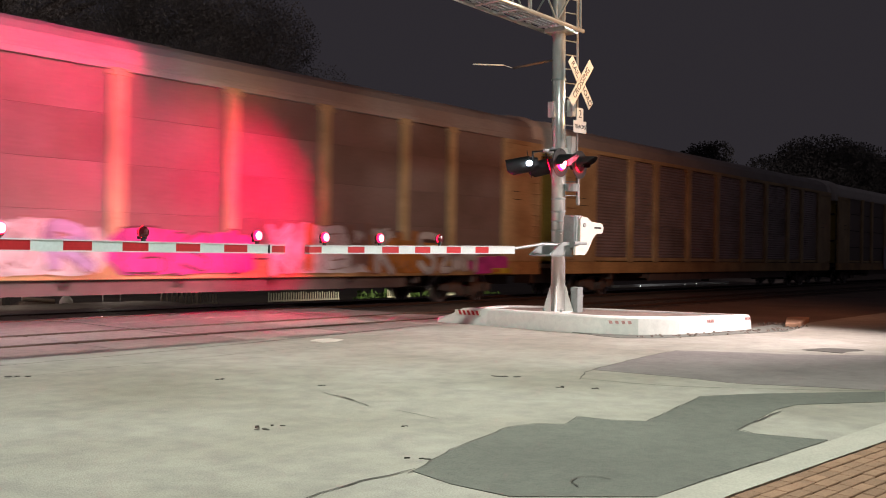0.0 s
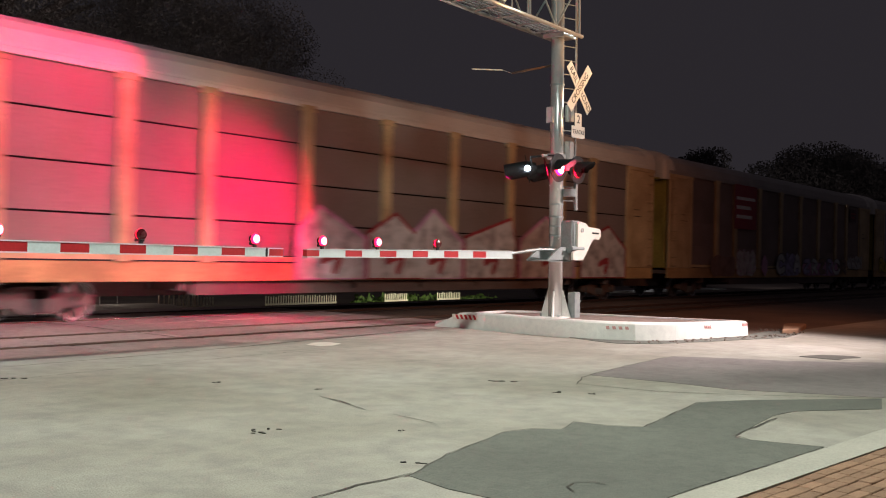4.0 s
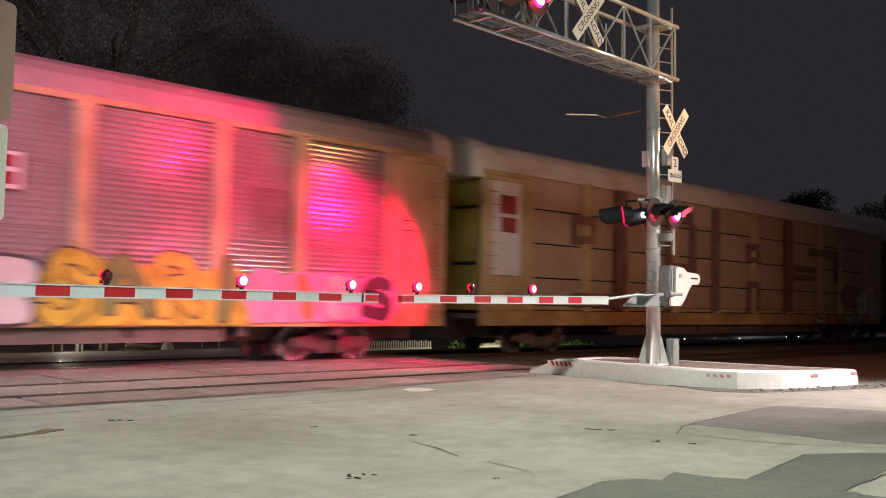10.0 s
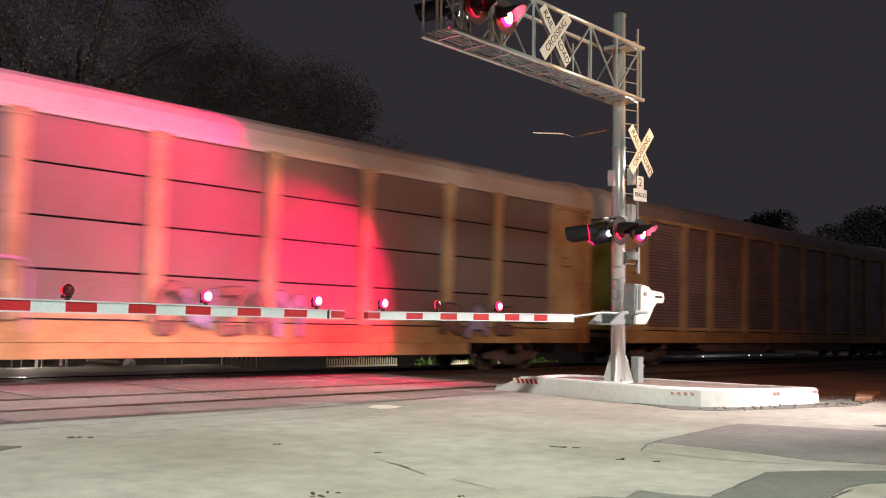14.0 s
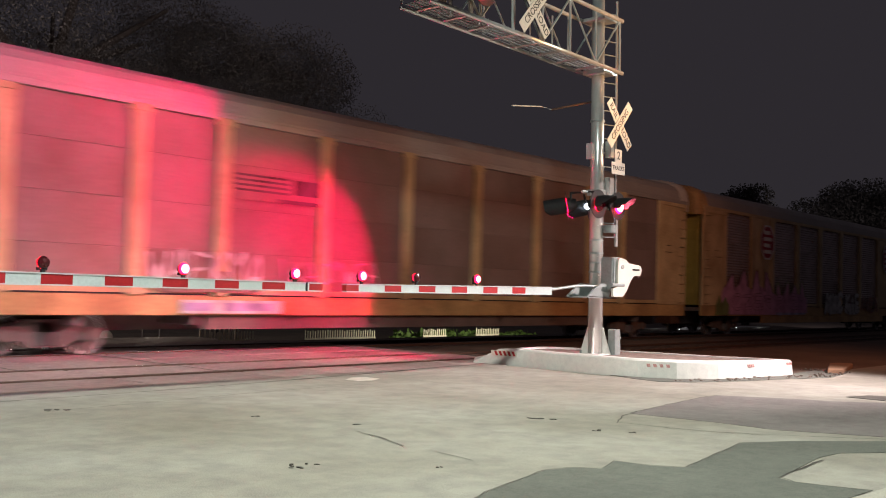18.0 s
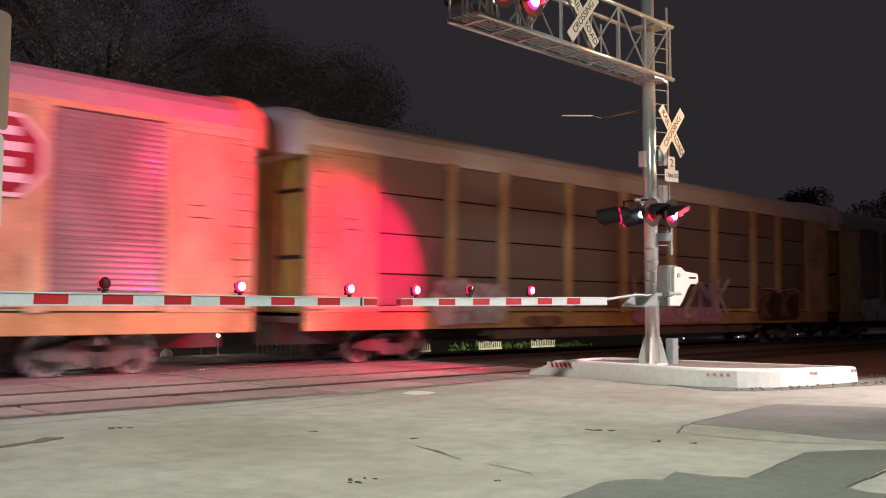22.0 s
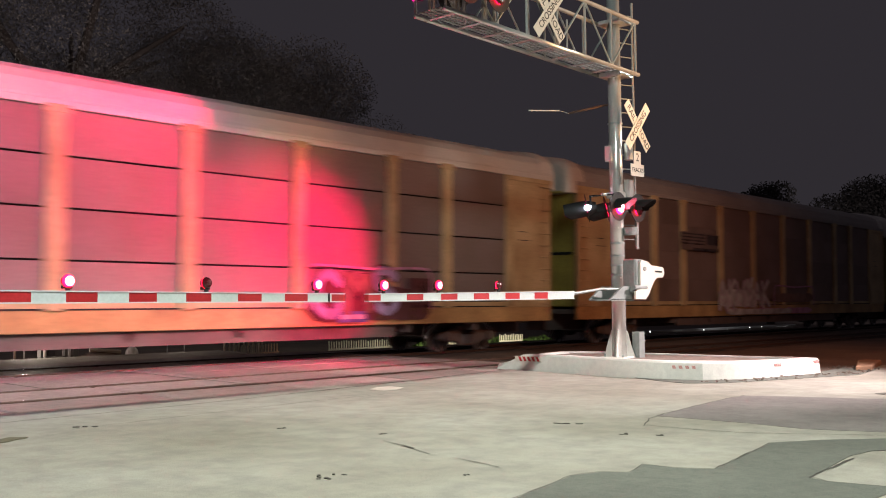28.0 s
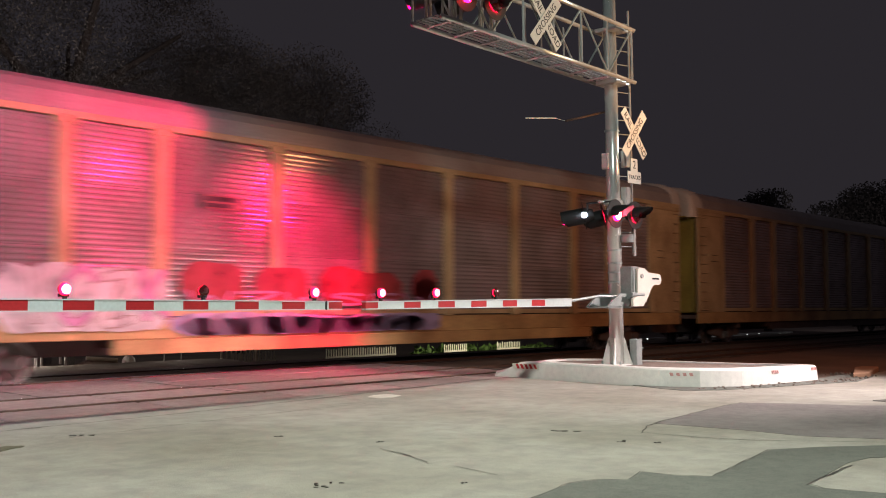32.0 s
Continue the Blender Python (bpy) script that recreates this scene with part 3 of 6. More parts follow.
    for y in (-0.42, 0.26):
        for f in (zl, zt):
            if f is zt and y > 0:
                x2 = -5.2
            else:
                x2 = x1
            bm = bmesh.new()
            rod(bm, (x0, y, f(x0)), (x2, y, f(x2)), 0.045, 12)
            smooth(part("chord", bm, GALV, arm))
        xs = [x0 - 0.1 - i * 0.93 for i in range(7)]
        for i, x in enumerate(xs):
            bm = bmesh.new()
            rod(bm, (x, y, zl(x)), (x, y, zt(x)), 0.024, 8)
            part("upright", bm, GALV, arm)
            if i < 6:
                bm = bmesh.new()
                xn = xs[i + 1]
                if i % 2:
                    rod(bm, (x, y, zl(x)), (xn, y, zt(xn)), 0.02, 8)
                else:
                    rod(bm, (x, y, zt(x)), (xn, y, zl(xn)), 0.02, 8)
                part("diagonal", bm, GALVD, arm)
    for i in range(9):
        x = x0 - 0.1 - i * 0.7
        bm = bmesh.new()
        rod(bm, (x, -0.42, zl(x)), (x, 0.26, zl(x)), 0.022, 8)
        part("cross_strut", bm, GALV, arm)
    bm = bmesh.new()
    for k in range(5):
        y = -0.30 + 0.11 * k
        x = x1 + 0.05
        vs = box(bm, x1, x0, y - 0.035, y + 0.035, 0.0, 0.012)
        for v in vs:
            v.co.z += zl(v.co.x) + 0.03
    part("walkway", bm, GALVD, arm, "steel walkway planks")
    # handrail at the tip
    for x in (-5.7, -5.25, -4.75):
        for y in (-0.40, 0.30):
            bm = bmesh.new()
            rod(bm, (x, y, zl(x)), (x, y, zl(x) + 1.15), 0.022, 8)
            part("handrail_post", bm, GALV, arm)
    crossbuck(arm, (-3.05, -0.56, 6.62), 1.22)
    for i, (s, ph) in enumerate(((-5.0, 0), (-4.2, 1))):
        near = (-5.46, -4.68)[i]
        flasher(arm, (near, -0.75, 6.56), False, ph)
        flasher(arm, (s, 0.62, 6.90), True, ph, 2)
        bm = bmesh.new()
        rod(bm, (near, -0.55, 6.56), (near, -0.40, 6.56), 0.022, 8)
        rod(bm, (near, -0.40, 6.1), (near, -0.40, 7.24), 0.028, 8)
        part("lamp_bracket", bm, GALV, arm)
        bm = bmesh.new()
        rod(bm, (s, -0.2, 6.90), (s, 0.42, 6.90), 0.022, 8)
        rod(bm, (s, -0.2, 6.1), (s, -0.2, 7.1), 0.03, 8)
        part("lamp_bracket", bm, GALV, arm)
    # small plates and conduits by the walkway
    for (x, z, h) in ((-1.55, 6.35, 0.55), (-1.95, 6.3, 0.4), (-2.3, 6.3, 0.45), (-0.9, 6.4, 0.6)):
        bm = bmesh.new()
        rod(bm, (x, 0.1, z - 0.3), (x, 0.1, z + h), 0.018, 8)
        part("conduit", bm, GALV, arm)


build_mast()


GATE_LENS = None


def gate_lamp(parent, at, phase):
    """A small round lamp on a short stem on top of the gate arm."""
    global GATE_LENS
    bm = bmesh.new()
    box(bm, -0.025, 0.025, -0.02, 0.02, -0.06, 0.0, 0.005)
    bmesh.ops.create_cone(bm, cap_ends=True, segments=16, radius1=0.06, radius2=0.06, depth=0.05, matrix=pose(0, 0.035, 0.07, 90))
    box(bm, -0.06, 0.06, 0.0, 0.06, -0.02, 0.02, 0.008)
    root = part("arm_lamp", bm, BLACK, parent, "small red gate lamp", at)
    if GATE_LENS is None:
        GATE_LENS = lens_mesh(0.078, GATE_ON, GATE_CORE)
    lens = part("lens", GATE_LENS, None, root, "red lamp lens", (0, -0.005, 0.07))
    if phase in (0, 1):
        LAMPS.append((lens, phase, (0, -0.005, 0.07)))
    return root


def striped_arm(name, parent, segs, z_at, y, h0, h1, x_thick, x_tip):
    """A tapered arm of red and white lengths; segs: (x0, x1, red)."""
    taper = lambda x: h0 + (h1 - h0) * (x - x_thick) / (x_tip - x_thick)
    for x0, x1, red in segs:
        bm = bmesh.new()
        vs = box(bm, x0, x1, y - 0.045, y + 0.045, -1, 1)
        for v in vs:
            v.co.z = z_at(v.co.x) + (1 if v.co.z > 0 else -1) * taper(v.co.x) / 2
        part("stripe", bm, RED if red else WHITE2, parent, "red stripe" if red else "white stripe")
    # pale metal edges above and below
    for s in (-1, 1):
        bm = bmesh.new()
        xa, xb = min(x_thick, x_tip), max(x_thick, x_tip)
        vs = box(bm, xa, xb, y - 0.055, y + 0.055, -0.008, 0.008)
        for v in vs:
            v.co.z += z_at(v.co.x) + s * (taper(v.co.x) / 2 + 0.008)
        part("edge_rail", bm, WHITE2, parent)


def build_gates():
    # the gate beside the mast
    g = empty("crossing_gate", (17.3, 10.9, 0.2), "lowered red and white striped gate arm beside the mast", "crossing gate", "crossing gates")
    ox, oz = 17.3, 0.2
    red = [(10.01, 10.27), (10.84, 11.22), (11.64, 12.05), (12.47, 12.88), (13.33, 13.74), (14.18, 14.59)]
    segs, x = [], 10.01
    for a, b in red:
        if a > x:
            segs.append((x - ox, a - ox, False))
        segs.append((a - ox, b - ox, True))
        x = b
    segs.append((x - ox, 15.45 - ox, False))
    z_at = lambda lx: 1.455 + 0.0115 * (lx + ox - 10.0) - oz
    striped_arm("arm", g, segs, z_at, 0.0, 0.125, 0.095, 15.45 - ox, 10.01 - ox)
    for x, ph in ((10.45, 2), (11.70, 0), (13.27, 1)):
        gate_lamp(g, (x - ox - 0.08, 0.0, z_at(x - ox) + 0.12), ph)
    bm = bmesh.new()
    rod(bm, (15.4 - ox, 0, z_at(-2) + 0.02), (16.3 - ox, -0.1, 1.44), 0.03, 8)
    rod(bm, (16.3 - ox, -0.1, 1.44), (17.0 - ox, -0.25, 1.44), 0.03, 8)
    part("arm_tube", bm, GALVD, g)
    bm = bmesh.new()
    upright(bm, [(-1.05, 1.22), (-0.25, 1.22), (-0.12, 1.42), (-0.12, 1.50), (-0.55, 1.50), (-0.75, 1.40)], -0.34, -0.30)
    upright(bm, [(-1.05, 1.22), (-0.25, 1.22), (-0.12, 1.42), (-0.12, 1.50), (-0.55, 1.50), (-0.75, 1.40)], 0.14, 0.18)
    box(bm, -1.0, -0.15, -0.34, 0.18, 1.20, 1.24, 0.004)
    part("arm_fork", bm, GALVD, g, "grey-green steel fork of the gate arm")
    bm = bmesh.new()
    box(bm, -0.30, 0.02, -0.46, -0.16, 1.36, 2.06, 0.03)
    mech = part("mechanism_box", bm, GALVD, g, "grey gate mechanism box")
    bm = bmesh.new()
    box(bm, -0.27, -0.02, -0.475, -0.46, 1.46, 1.98, 0.006)
    part("cover", bm, GALVD, mech)
    bm = bmesh.new()
    rod(bm, (-0.42, -0.50, 1.48), (0.05, -0.50, 1.48), 0.045, 12)
    part("shaft", bm, GALVD, mech)
    bm = bmesh.new()
    upright(bm, [(-0.38, 1.24), (0.0, 1.24), (0.14, 1.36), (0.32, 1.60), (0.44, 1.69), (0.66, 1.69), (0.72, 1.74), (0.74, 1.82), (0.70, 1.90), (0.62, 1.92), (0.22, 1.94), (0.08, 2.02), (-0.14, 2.04), (-0.20, 1.99), (-0.20, 1.45), (-0.38, 1.40)], -0.53, -0.48)
    cw = part("counterweight", bm, WHITE, g, "cream-painted steel counterweight plate")
    bm = bmesh.new()
    box(bm, 0.36, 0.64, -0.536, -0.53, 1.80, 1.835)
    part("slot", bm, BLACK, cw)
    bm = bmesh.new()
    rod(bm, (-0.06, -0.56, 1.86), (-0.06, -0.53, 1.86), 0.045, 12)
    part("bolt", bm, GALV, cw)
    # the other gate, whose post stands out of sight beyond the road
    g2 = empty("crossing_gate", (1.5, 10.9, 0.0), "lowered red and white striped gate arm across the road", "crossing gate", "crossing gates")
    ox2 = 1.5
    red = [(2.0, 2.4), (2.8, 3.2), (3.6, 4.0), (4.41, 4.81), (5.22, 5.61), (6.02, 6.40), (6.82, 7.20), (7.62, 8.01), (8.41, 8.82), (9.27, 9.53)]
    segs, x = [], 1.6
    for a, b in red:
        segs.append((x - ox2, a - ox2, False))
        segs.append((a - ox2, b - ox2, True))
        x = b
    z2 = lambda lx: 1.455
    striped_arm("arm", g2, segs, z2, 0.0, 0.135, 0.10, 1.6 - ox2, 9.53 - ox2)
    for x, ph in ((5.32, 0), (7.21, 1), (9.09, 2)):
        gate_lamp(g2, (x - ox2 - 0.06, 0.0, z2(0) + 0.12), ph)
    bm = bmesh.new()
    box(bm, 9.20 - ox2, 9.23 - ox2, -0.06, 0.06, 1.39, 1.52)
    part("tip_bracket", bm, BLACK, g2)
    bm = bmesh.new()
    rod(bm, (0, 0, 0), (0, 0, 3.0), 0.06, 16)
    part("post", bm, GALV, g2)
    bm = bmesh.new()
    box(bm, -0.45, 0.12, -0.25, 0.25, 1.15, 1.85, 0.03)
    part("mechanism_box", bm, GALVD, g2, "grey gate mechanism box")


build_gates()


def build_side_sign():
    """Two stacked panels on a post at the street's edge, of which the rim shows."""
    s = empty("street_sign", (2.06, 6.0, 0.0), "tall tan and white sign panels on a steel post", "street sign", rot=(0, 0, 30))
    bm = bmesh.new()
    rod(bm, (0, 0.03, 0), (0, 0.03, 3.2), 0.03, 10)
    part("post", bm, GALV, s)
    for z0, z1, x1, m, lab in ((2.50, 3.24, 0.27, "tan", "tan panel with rounded corners"), (1.88, 2.47, 0.24, "white", "white panel")):
        bm = bmesh.new()
        w, r = x1, 0.035
        pts = []
        for cx, cz, a0 in ((w - r, z0 + r, -90), (w - r, z1 - r, 0), (-w + r, z1 - r, 90), (-w + r, z0 + r, 180)):
            pts += [(cx + r * math.cos(radians(a0 + a)), cz + r * math.sin(radians(a0 + a))) for a in (0, 30, 60, 90)]
        upright(bm, pts, -0.004, 0.004)
        part("panel", bm, WHITE if m == "white" else mat("tan_sign_sheet", (0.34, 0.22, 0.18), 0.5, 0, 0.1, 3, 30, 0.02), s, lab)


build_side_sign()


# ---- the train ----
SPEED = 28.6 / 2.315


def drift(t):
    """How far the train lags behind an even pace."""
    return float(np.interp(t, (0, 5.5, 10.5, 15, 19, 22, 24, 28, 32), (0.15, 0.28, 0.9, 0.92, 0.88, 0.45, 0.42, 0.28, 0.35)))


HALF = 13.62
SIDE = -1.6          # the near side of a car in its own space
POSTS = [-13.72 + d for d in (4.65, 6.65, 9.5, 12.3, 15.1, 17.9, 20.8, 22.8)]
EDGES = [-HALF + 1.95] + POSTS + [HALF - 1.95]
SHARED = {}


def shared(key, build, material):
    if key not in SHARED:
        bm = bmesh.new()
        build(bm)
        SHARED[key] = mesh_of(key[0], bm, material)
    return SHARED[key]


def flat_sheet(w, h, seam):
    def f(bm):
        box(bm, -w / 2, w / 2, -0.012, 0.012, seam, h - seam, 0.006)
    return f


def ribbed_sheet(w, h, n):
    """A sheet with horizontal ribs."""
    def f(bm):
        prof = []
        for i in range(n):
            z = h * i / n
            p = h / n
            prof += [(y, z + p * q) for y, q in ((0.0, 0.0), (-0.0015, 0.24), (-0.006, 0.34), (-0.019, 0.46), (-0.0215, 0.6), (-0.019, 0.74), (-0.006, 0.86))]
        prof.append((0.0, h))
        a = [bm.verts.new((-w / 2, y, z)) for y, z in prof]
        b = [bm.verts.new((w / 2, y, z)) for y, z in prof]
        for i in range(len(prof) - 1):
            bm.faces.new((a[i], b[i], b[i + 1], a[i + 1]))
    return f


ROOF_PROFILE = [(-1.60, 5.02), (-1.60, 5.12), (-1.52, 5.40), (-1.36, 5.58), (-1.0, 5.74), (-0.5, 5.83), (0.0, 5.86), (0.5, 5.83), (1.0, 5.74), (1.36, 5.58), (1.52, 5.40), (1.60, 5.12), (1.60, 5.02)]


def roof_mesh(bm):
    n = 20
    xs = [-HALF + 0.12 + (2 * HALF - 0.24) * i / n for i in range(n + 1)]
    rows = [[bm.verts.new((x, y, z)) for y, z in ROOF_PROFILE] for x in xs]
    for a, b in zip(rows, rows[1:]):
        for i in range(len(ROOF_PROFILE) - 1):
            bm.faces.new((a[i], b[i], b[i + 1], a[i + 1]))
    for r in (rows[0], rows[-1]):
        bm.faces.new(r)


def roof_rib(bm):
    pts = ROOF_PROFILE[1:-1]
    a = [bm.verts.new((-0.035, y * 1.002, z + 0.02)) for y, z in pts]
    b = [bm.verts.new((0.035, y * 1.002, z + 0.02)) for y, z in pts]
    for i in range(len(pts) - 1):
        bm.faces.new((a[i], b[i], b[i + 1], a[i + 1]))


def underframe_mesh(bm):
    box(bm, -HALF, HALF, -0.35, 0.35, 0.45, 1.05)
    box(bm, -HALF + 6.3, HALF - 6.3, -1.50, -1.42, 0.50, 0.82)
    box(bm, -HALF + 6.3, HALF - 6.3, 1.42, 1.50, 0.50, 0.82)
    for k in range(9):
        x = -HALF + 3.5 + k * 2.56
        box(bm, x - 0.08, x + 0.08, -1.5, 1.5, 0.60, 0.95)
    box(bm, -HALF + 0.05, HALF - 0.05, -1.55, 1.55, 0.98, 1.12)


def sill_mesh(bm):
    box(bm, -HALF, HALF, -1.62, -1.52, 0.80, 1.22, 0.012)
    box(bm, -HALF, HALF, 1.52, 1.62, 0.80, 1.22, 0.012)


def truck_frame(bm):
    for s in (-1, 1):
        y = s * 1.02
        upright(bm, [(-1.15, 0.36), (-0.95, 0.30), (-0.55, 0.30), (-0.35, 0.18), (0.35, 0.18), (0.55, 0.30), (0.95, 0.30), (1.15, 0.36), (1.15, 0.52), (0.80, 0.58), (0.45, 0.70), (-0.45, 0.70), (-0.80, 0.58), (-1.15, 0.52)], y - 0.08, y + 0.08)
        for x in (-0.88, 0.88):
            bmesh.ops.create_cone(bm, cap_ends=True, segments=12, radius1=0.13, radius2=0.13, depth=0.12, matrix=pose(x, y + s * 0.1, 0.42, 90))
    box(bm, -0.22, 0.22, -1.1, 1.1, 0.35, 0.66, 0.02)


def springs(bm):
    for s in (-1, 1):
        for x in (-0.14, 0.0, 0.14):
            rod(bm, (x, s * 1.11, 0.22), (x, s * 1.11, 0.46), 0.055, 8)


def wheelset_mesh(bm):
    """Axle, two plate wheels with hub bolts, and bright worn treads and flanges."""
    rod(bm, (0, -0.95, 0), (0, 0.95, 0), 0.08, 10)
    for s in (-1, 1):
        bmesh.ops.create_cone(bm, cap_ends=True, segments=28, radius1=0.36, radius2=0.36, depth=0.09, matrix=pose(0, s * 0.76, 0, 90))
        bmesh.ops.create_cone(bm, cap_ends=True, segments=16, radius1=0.16, radius2=0.12, depth=0.06, matrix=pose(0, s * 0.84, 0, 90 * s))
        for k in range(6):
            a = k * math.tau / 6
            box(bm, -0.03, 0.03, -0.012, 0.012, 0.16, 0.34, 0.0, pose(0, s * 0.815, 0, 0, math.degrees(a), 0))
    for s in (-1, 1):
        rings = []
        for r, y in ((0.355, 0.822), (0.415, 0.822), (0.42, 0.815), (0.425, 0.73), (0.45, 0.715), (0.45, 0.69), (0.355, 0.69)):
            rings.append([bm.verts.new((math.cos(i * math.tau / 32) * r, s * y, math.sin(i * math.tau / 32) * r)) for i in range(32)])
        for a, b in zip(rings, rings[1:]):
            for i in range(32):
                bm.faces.new((a[i], a[(i + 1) % 32], b[(i + 1) % 32], b[i])).material_index = 1


def end_face(bm):
    """One of the clamshell end doors of a car, on its -x end."""
    box(bm, -0.05, 0.0, -1.45, -0.02, 1.2, 4.98, 0.03)


def end_bar(bm):
    box(bm, -0.10, -0.05, -1.42, -0.45, -0.045, 0.045, 0.012)


def end_hood(bm):
    """The pale domed cap over a car's end: it stands a hand above the roof and closes the end above the doors."""
    pts = [(-1.60, 4.70), (-1.60, 4.95)] + ROOF_PROFILE[1:-1] + [(1.60, 4.95), (1.60, 4.70)]
    rows = []
    for x, wide, up in ((-0.46, 0.86, -0.20), (-0.43, 0.93, -0.06), (-0.34, 0.985, 0.04), (-0.20, 1.005, 0.09), (0.20, 1.008, 0.09), (0.34, 1.005, 0.02)):
        rows.append([bm.verts.new((x, y * wide, z + up * min(1.0, max(0.0, (z - 4.9) / 0.5)))) for y, z in pts])
    for a, b in zip(rows, rows[1:]):
        for i in range(len(pts) - 1):
            bm.faces.new((a[i], b[i], b[i + 1], a[i + 1]))
        bm.faces.new((a[-1], b[-1], b[0], a[0]))
    bm.faces.new(rows[0])
    bm.faces.new(rows[-1][::-1])


def hood_bow(bm):
    """A rounded bow along the lower edge of the cap."""
    box(bm, -0.485, -0.455, -1.36, 1.36, 4.70, 4.76, 0.01)


def coupler(bm):
    box(bm, -0.75, 0.1, -0.08, 0.08, 0.78, 0.98, 0.03)
    box(bm, -0.80, -0.55, -0.16, 0.16, 0.70, 1.04, 0.05)


def band(bm, pts, r, y):
    """A broad rounded stroke along a smooth curve through pts (x, z), as one strip."""
    fine, n = [], len(pts)
    for i in range(n - 1):
        p = [Vector(pts[min(max(i + k, 0), n - 1)]) for k in (-1, 0, 1, 2)]
        for u in (0.0, 0.25, 0.5, 0.75):
            fine.append(0.5 * (2 * p[1] + (p[2] - p[0]) * u + (2 * p[0] - 5 * p[1] + 4 * p[2] - p[3]) * u * u + (3 * p[1] - p[0] - 3 * p[2] + p[3]) * u ** 3))
    fine.append(Vector(pts[-1]))
    m = len(fine)
    way = [(fine[min(i + 1, m - 1)] - fine[max(i - 1, 0)]).normalized() for i in range(m)]
    fine = [fine[0] - way[0] * r * 0.9, fine[0] - way[0] * r * 0.55] + fine + [fine[-1] + way[-1] * r * 0.55, fine[-1] + way[-1] * r * 0.9]
    way = [way[0], way[0]] + way + [way[-1], way[-1]]
    wide = [0.45, 0.85] + [1.0] * m + [0.85, 0.45]
    rows = []
    for i, (p, d, k) in enumerate(zip(fine, way, wide)):
        yy = y - 0.00008 * i
        rows.append((bm.verts.new((p.x - d.y * r * k, yy, p.y + d.x * r * k)), bm.verts.new((p.x + d.y * r * k, yy, p.y - d.x * r * k))))
    for a, b in zip(rows, rows[1:]):
        bm.faces.new((a[0], a[1], b[1], b[0]))


# single strokes of sprayed shapes, in a box from -1 to 1
STROKES = (
    (((0.8, 0.75), (0.2, 0.95), (-0.6, 0.8), (-0.7, 0.3), (0.0, 0.05), (0.7, -0.3), (0.6, -0.8), (-0.1, -0.95), (-0.8, -0.7)),),
    (((0.8, 0.6), (0.1, 0.95), (-0.7, 0.5), (-0.8, -0.3), (-0.3, -0.9), (0.5, -0.85), (0.85, -0.45)),),
    (((-0.1, 0.9), (0.0, 0.0), (0.1, -0.9)),),
    (((-0.7, 0.9), (-0.65, -0.9)), ((0.7, 0.85), (-0.4, 0.0), (0.75, -0.85))),
    (((0.75, 0.85), (-0.6, 0.85), (-0.65, 0.0), (-0.6, -0.85), (0.75, -0.85)), ((-0.5, 0.0), (0.5, 0.05))),
    (((-0.75, -0.9), (0.0, 0.9), (0.75, -0.9)), ((-0.35, -0.25), (0.4, -0.25))),
    (((-0.7, -0.9), (-0.7, 0.85), (0.5, 0.8), (0.6, 0.2), (-0.4, 0.0), (0.7, -0.9)),),
    (((-0.8, -0.9), (-0.75, 0.9), (0.1, 0.2), (0.75, 0.9), (0.8, -0.9)),),
    (((-0.8, 0.85), (-0.4, -0.85), (0.0, 0.3), (0.4, -0.85), (0.8, 0.85)),),
    (((-0.8, 0.8), (0.75, 0.85), (-0.6, -0.8), (0.8, -0.85)),),
)


def graffiti(car, x0, x1, z0, z1, n, fills, edge, seed, spiky=0.0, bold=0.115, picks=()):
    """A sprayed piece: n fat crowded shapes, each drawn in broad strokes with a dark rim under a coloured fill."""
    rng = random.Random(seed)
    w, h = (x1 - x0) / n, z1 - z0
    fat = min(w, h) * (0.11 + 0.32 * bold)
    last = -1
    for k in range(n):
        pick = picks[k] if picks else rng.choice([q for q in range(len(STROKES)) if q != last])
        last = pick
        ww, hh = w * rng.uniform(1.0, 1.16) - fat * 1.6, h * rng.uniform(0.84, 1.0) - fat * 2
        lean = rng.uniform(-0.16, 0.16)
        at = (x0 + w * (k + 0.5), SIDE - 0.084 - 0.012 * (k % 2), (z0 + z1) / 2 + rng.uniform(-0.05, 0.05) * h)
        lines = [[((px + rng.uniform(-0.12, 0.12)) * ww / 2 + lean * pz * hh / 2, (pz + rng.uniform(-0.10, 0.10)) * hh / 2 * (1 + spiky * rng.uniform(0, 3) * (pz > 0.5))) for px, pz in line] for line in STROKES[pick]]
        bm = bmesh.new()
        for q, line in enumerate(lines):
            band(bm, line, fat * 1.32, -0.001 * q)
        rim = part("graffiti_shape", bm, edge, car, "", at)
        bm = bmesh.new()
        for q, line in enumerate(lines):
            band(bm, line, fat, -0.0065 - 0.001 * q)
        part("fill", bm, fills[k % len(fills)], rim)


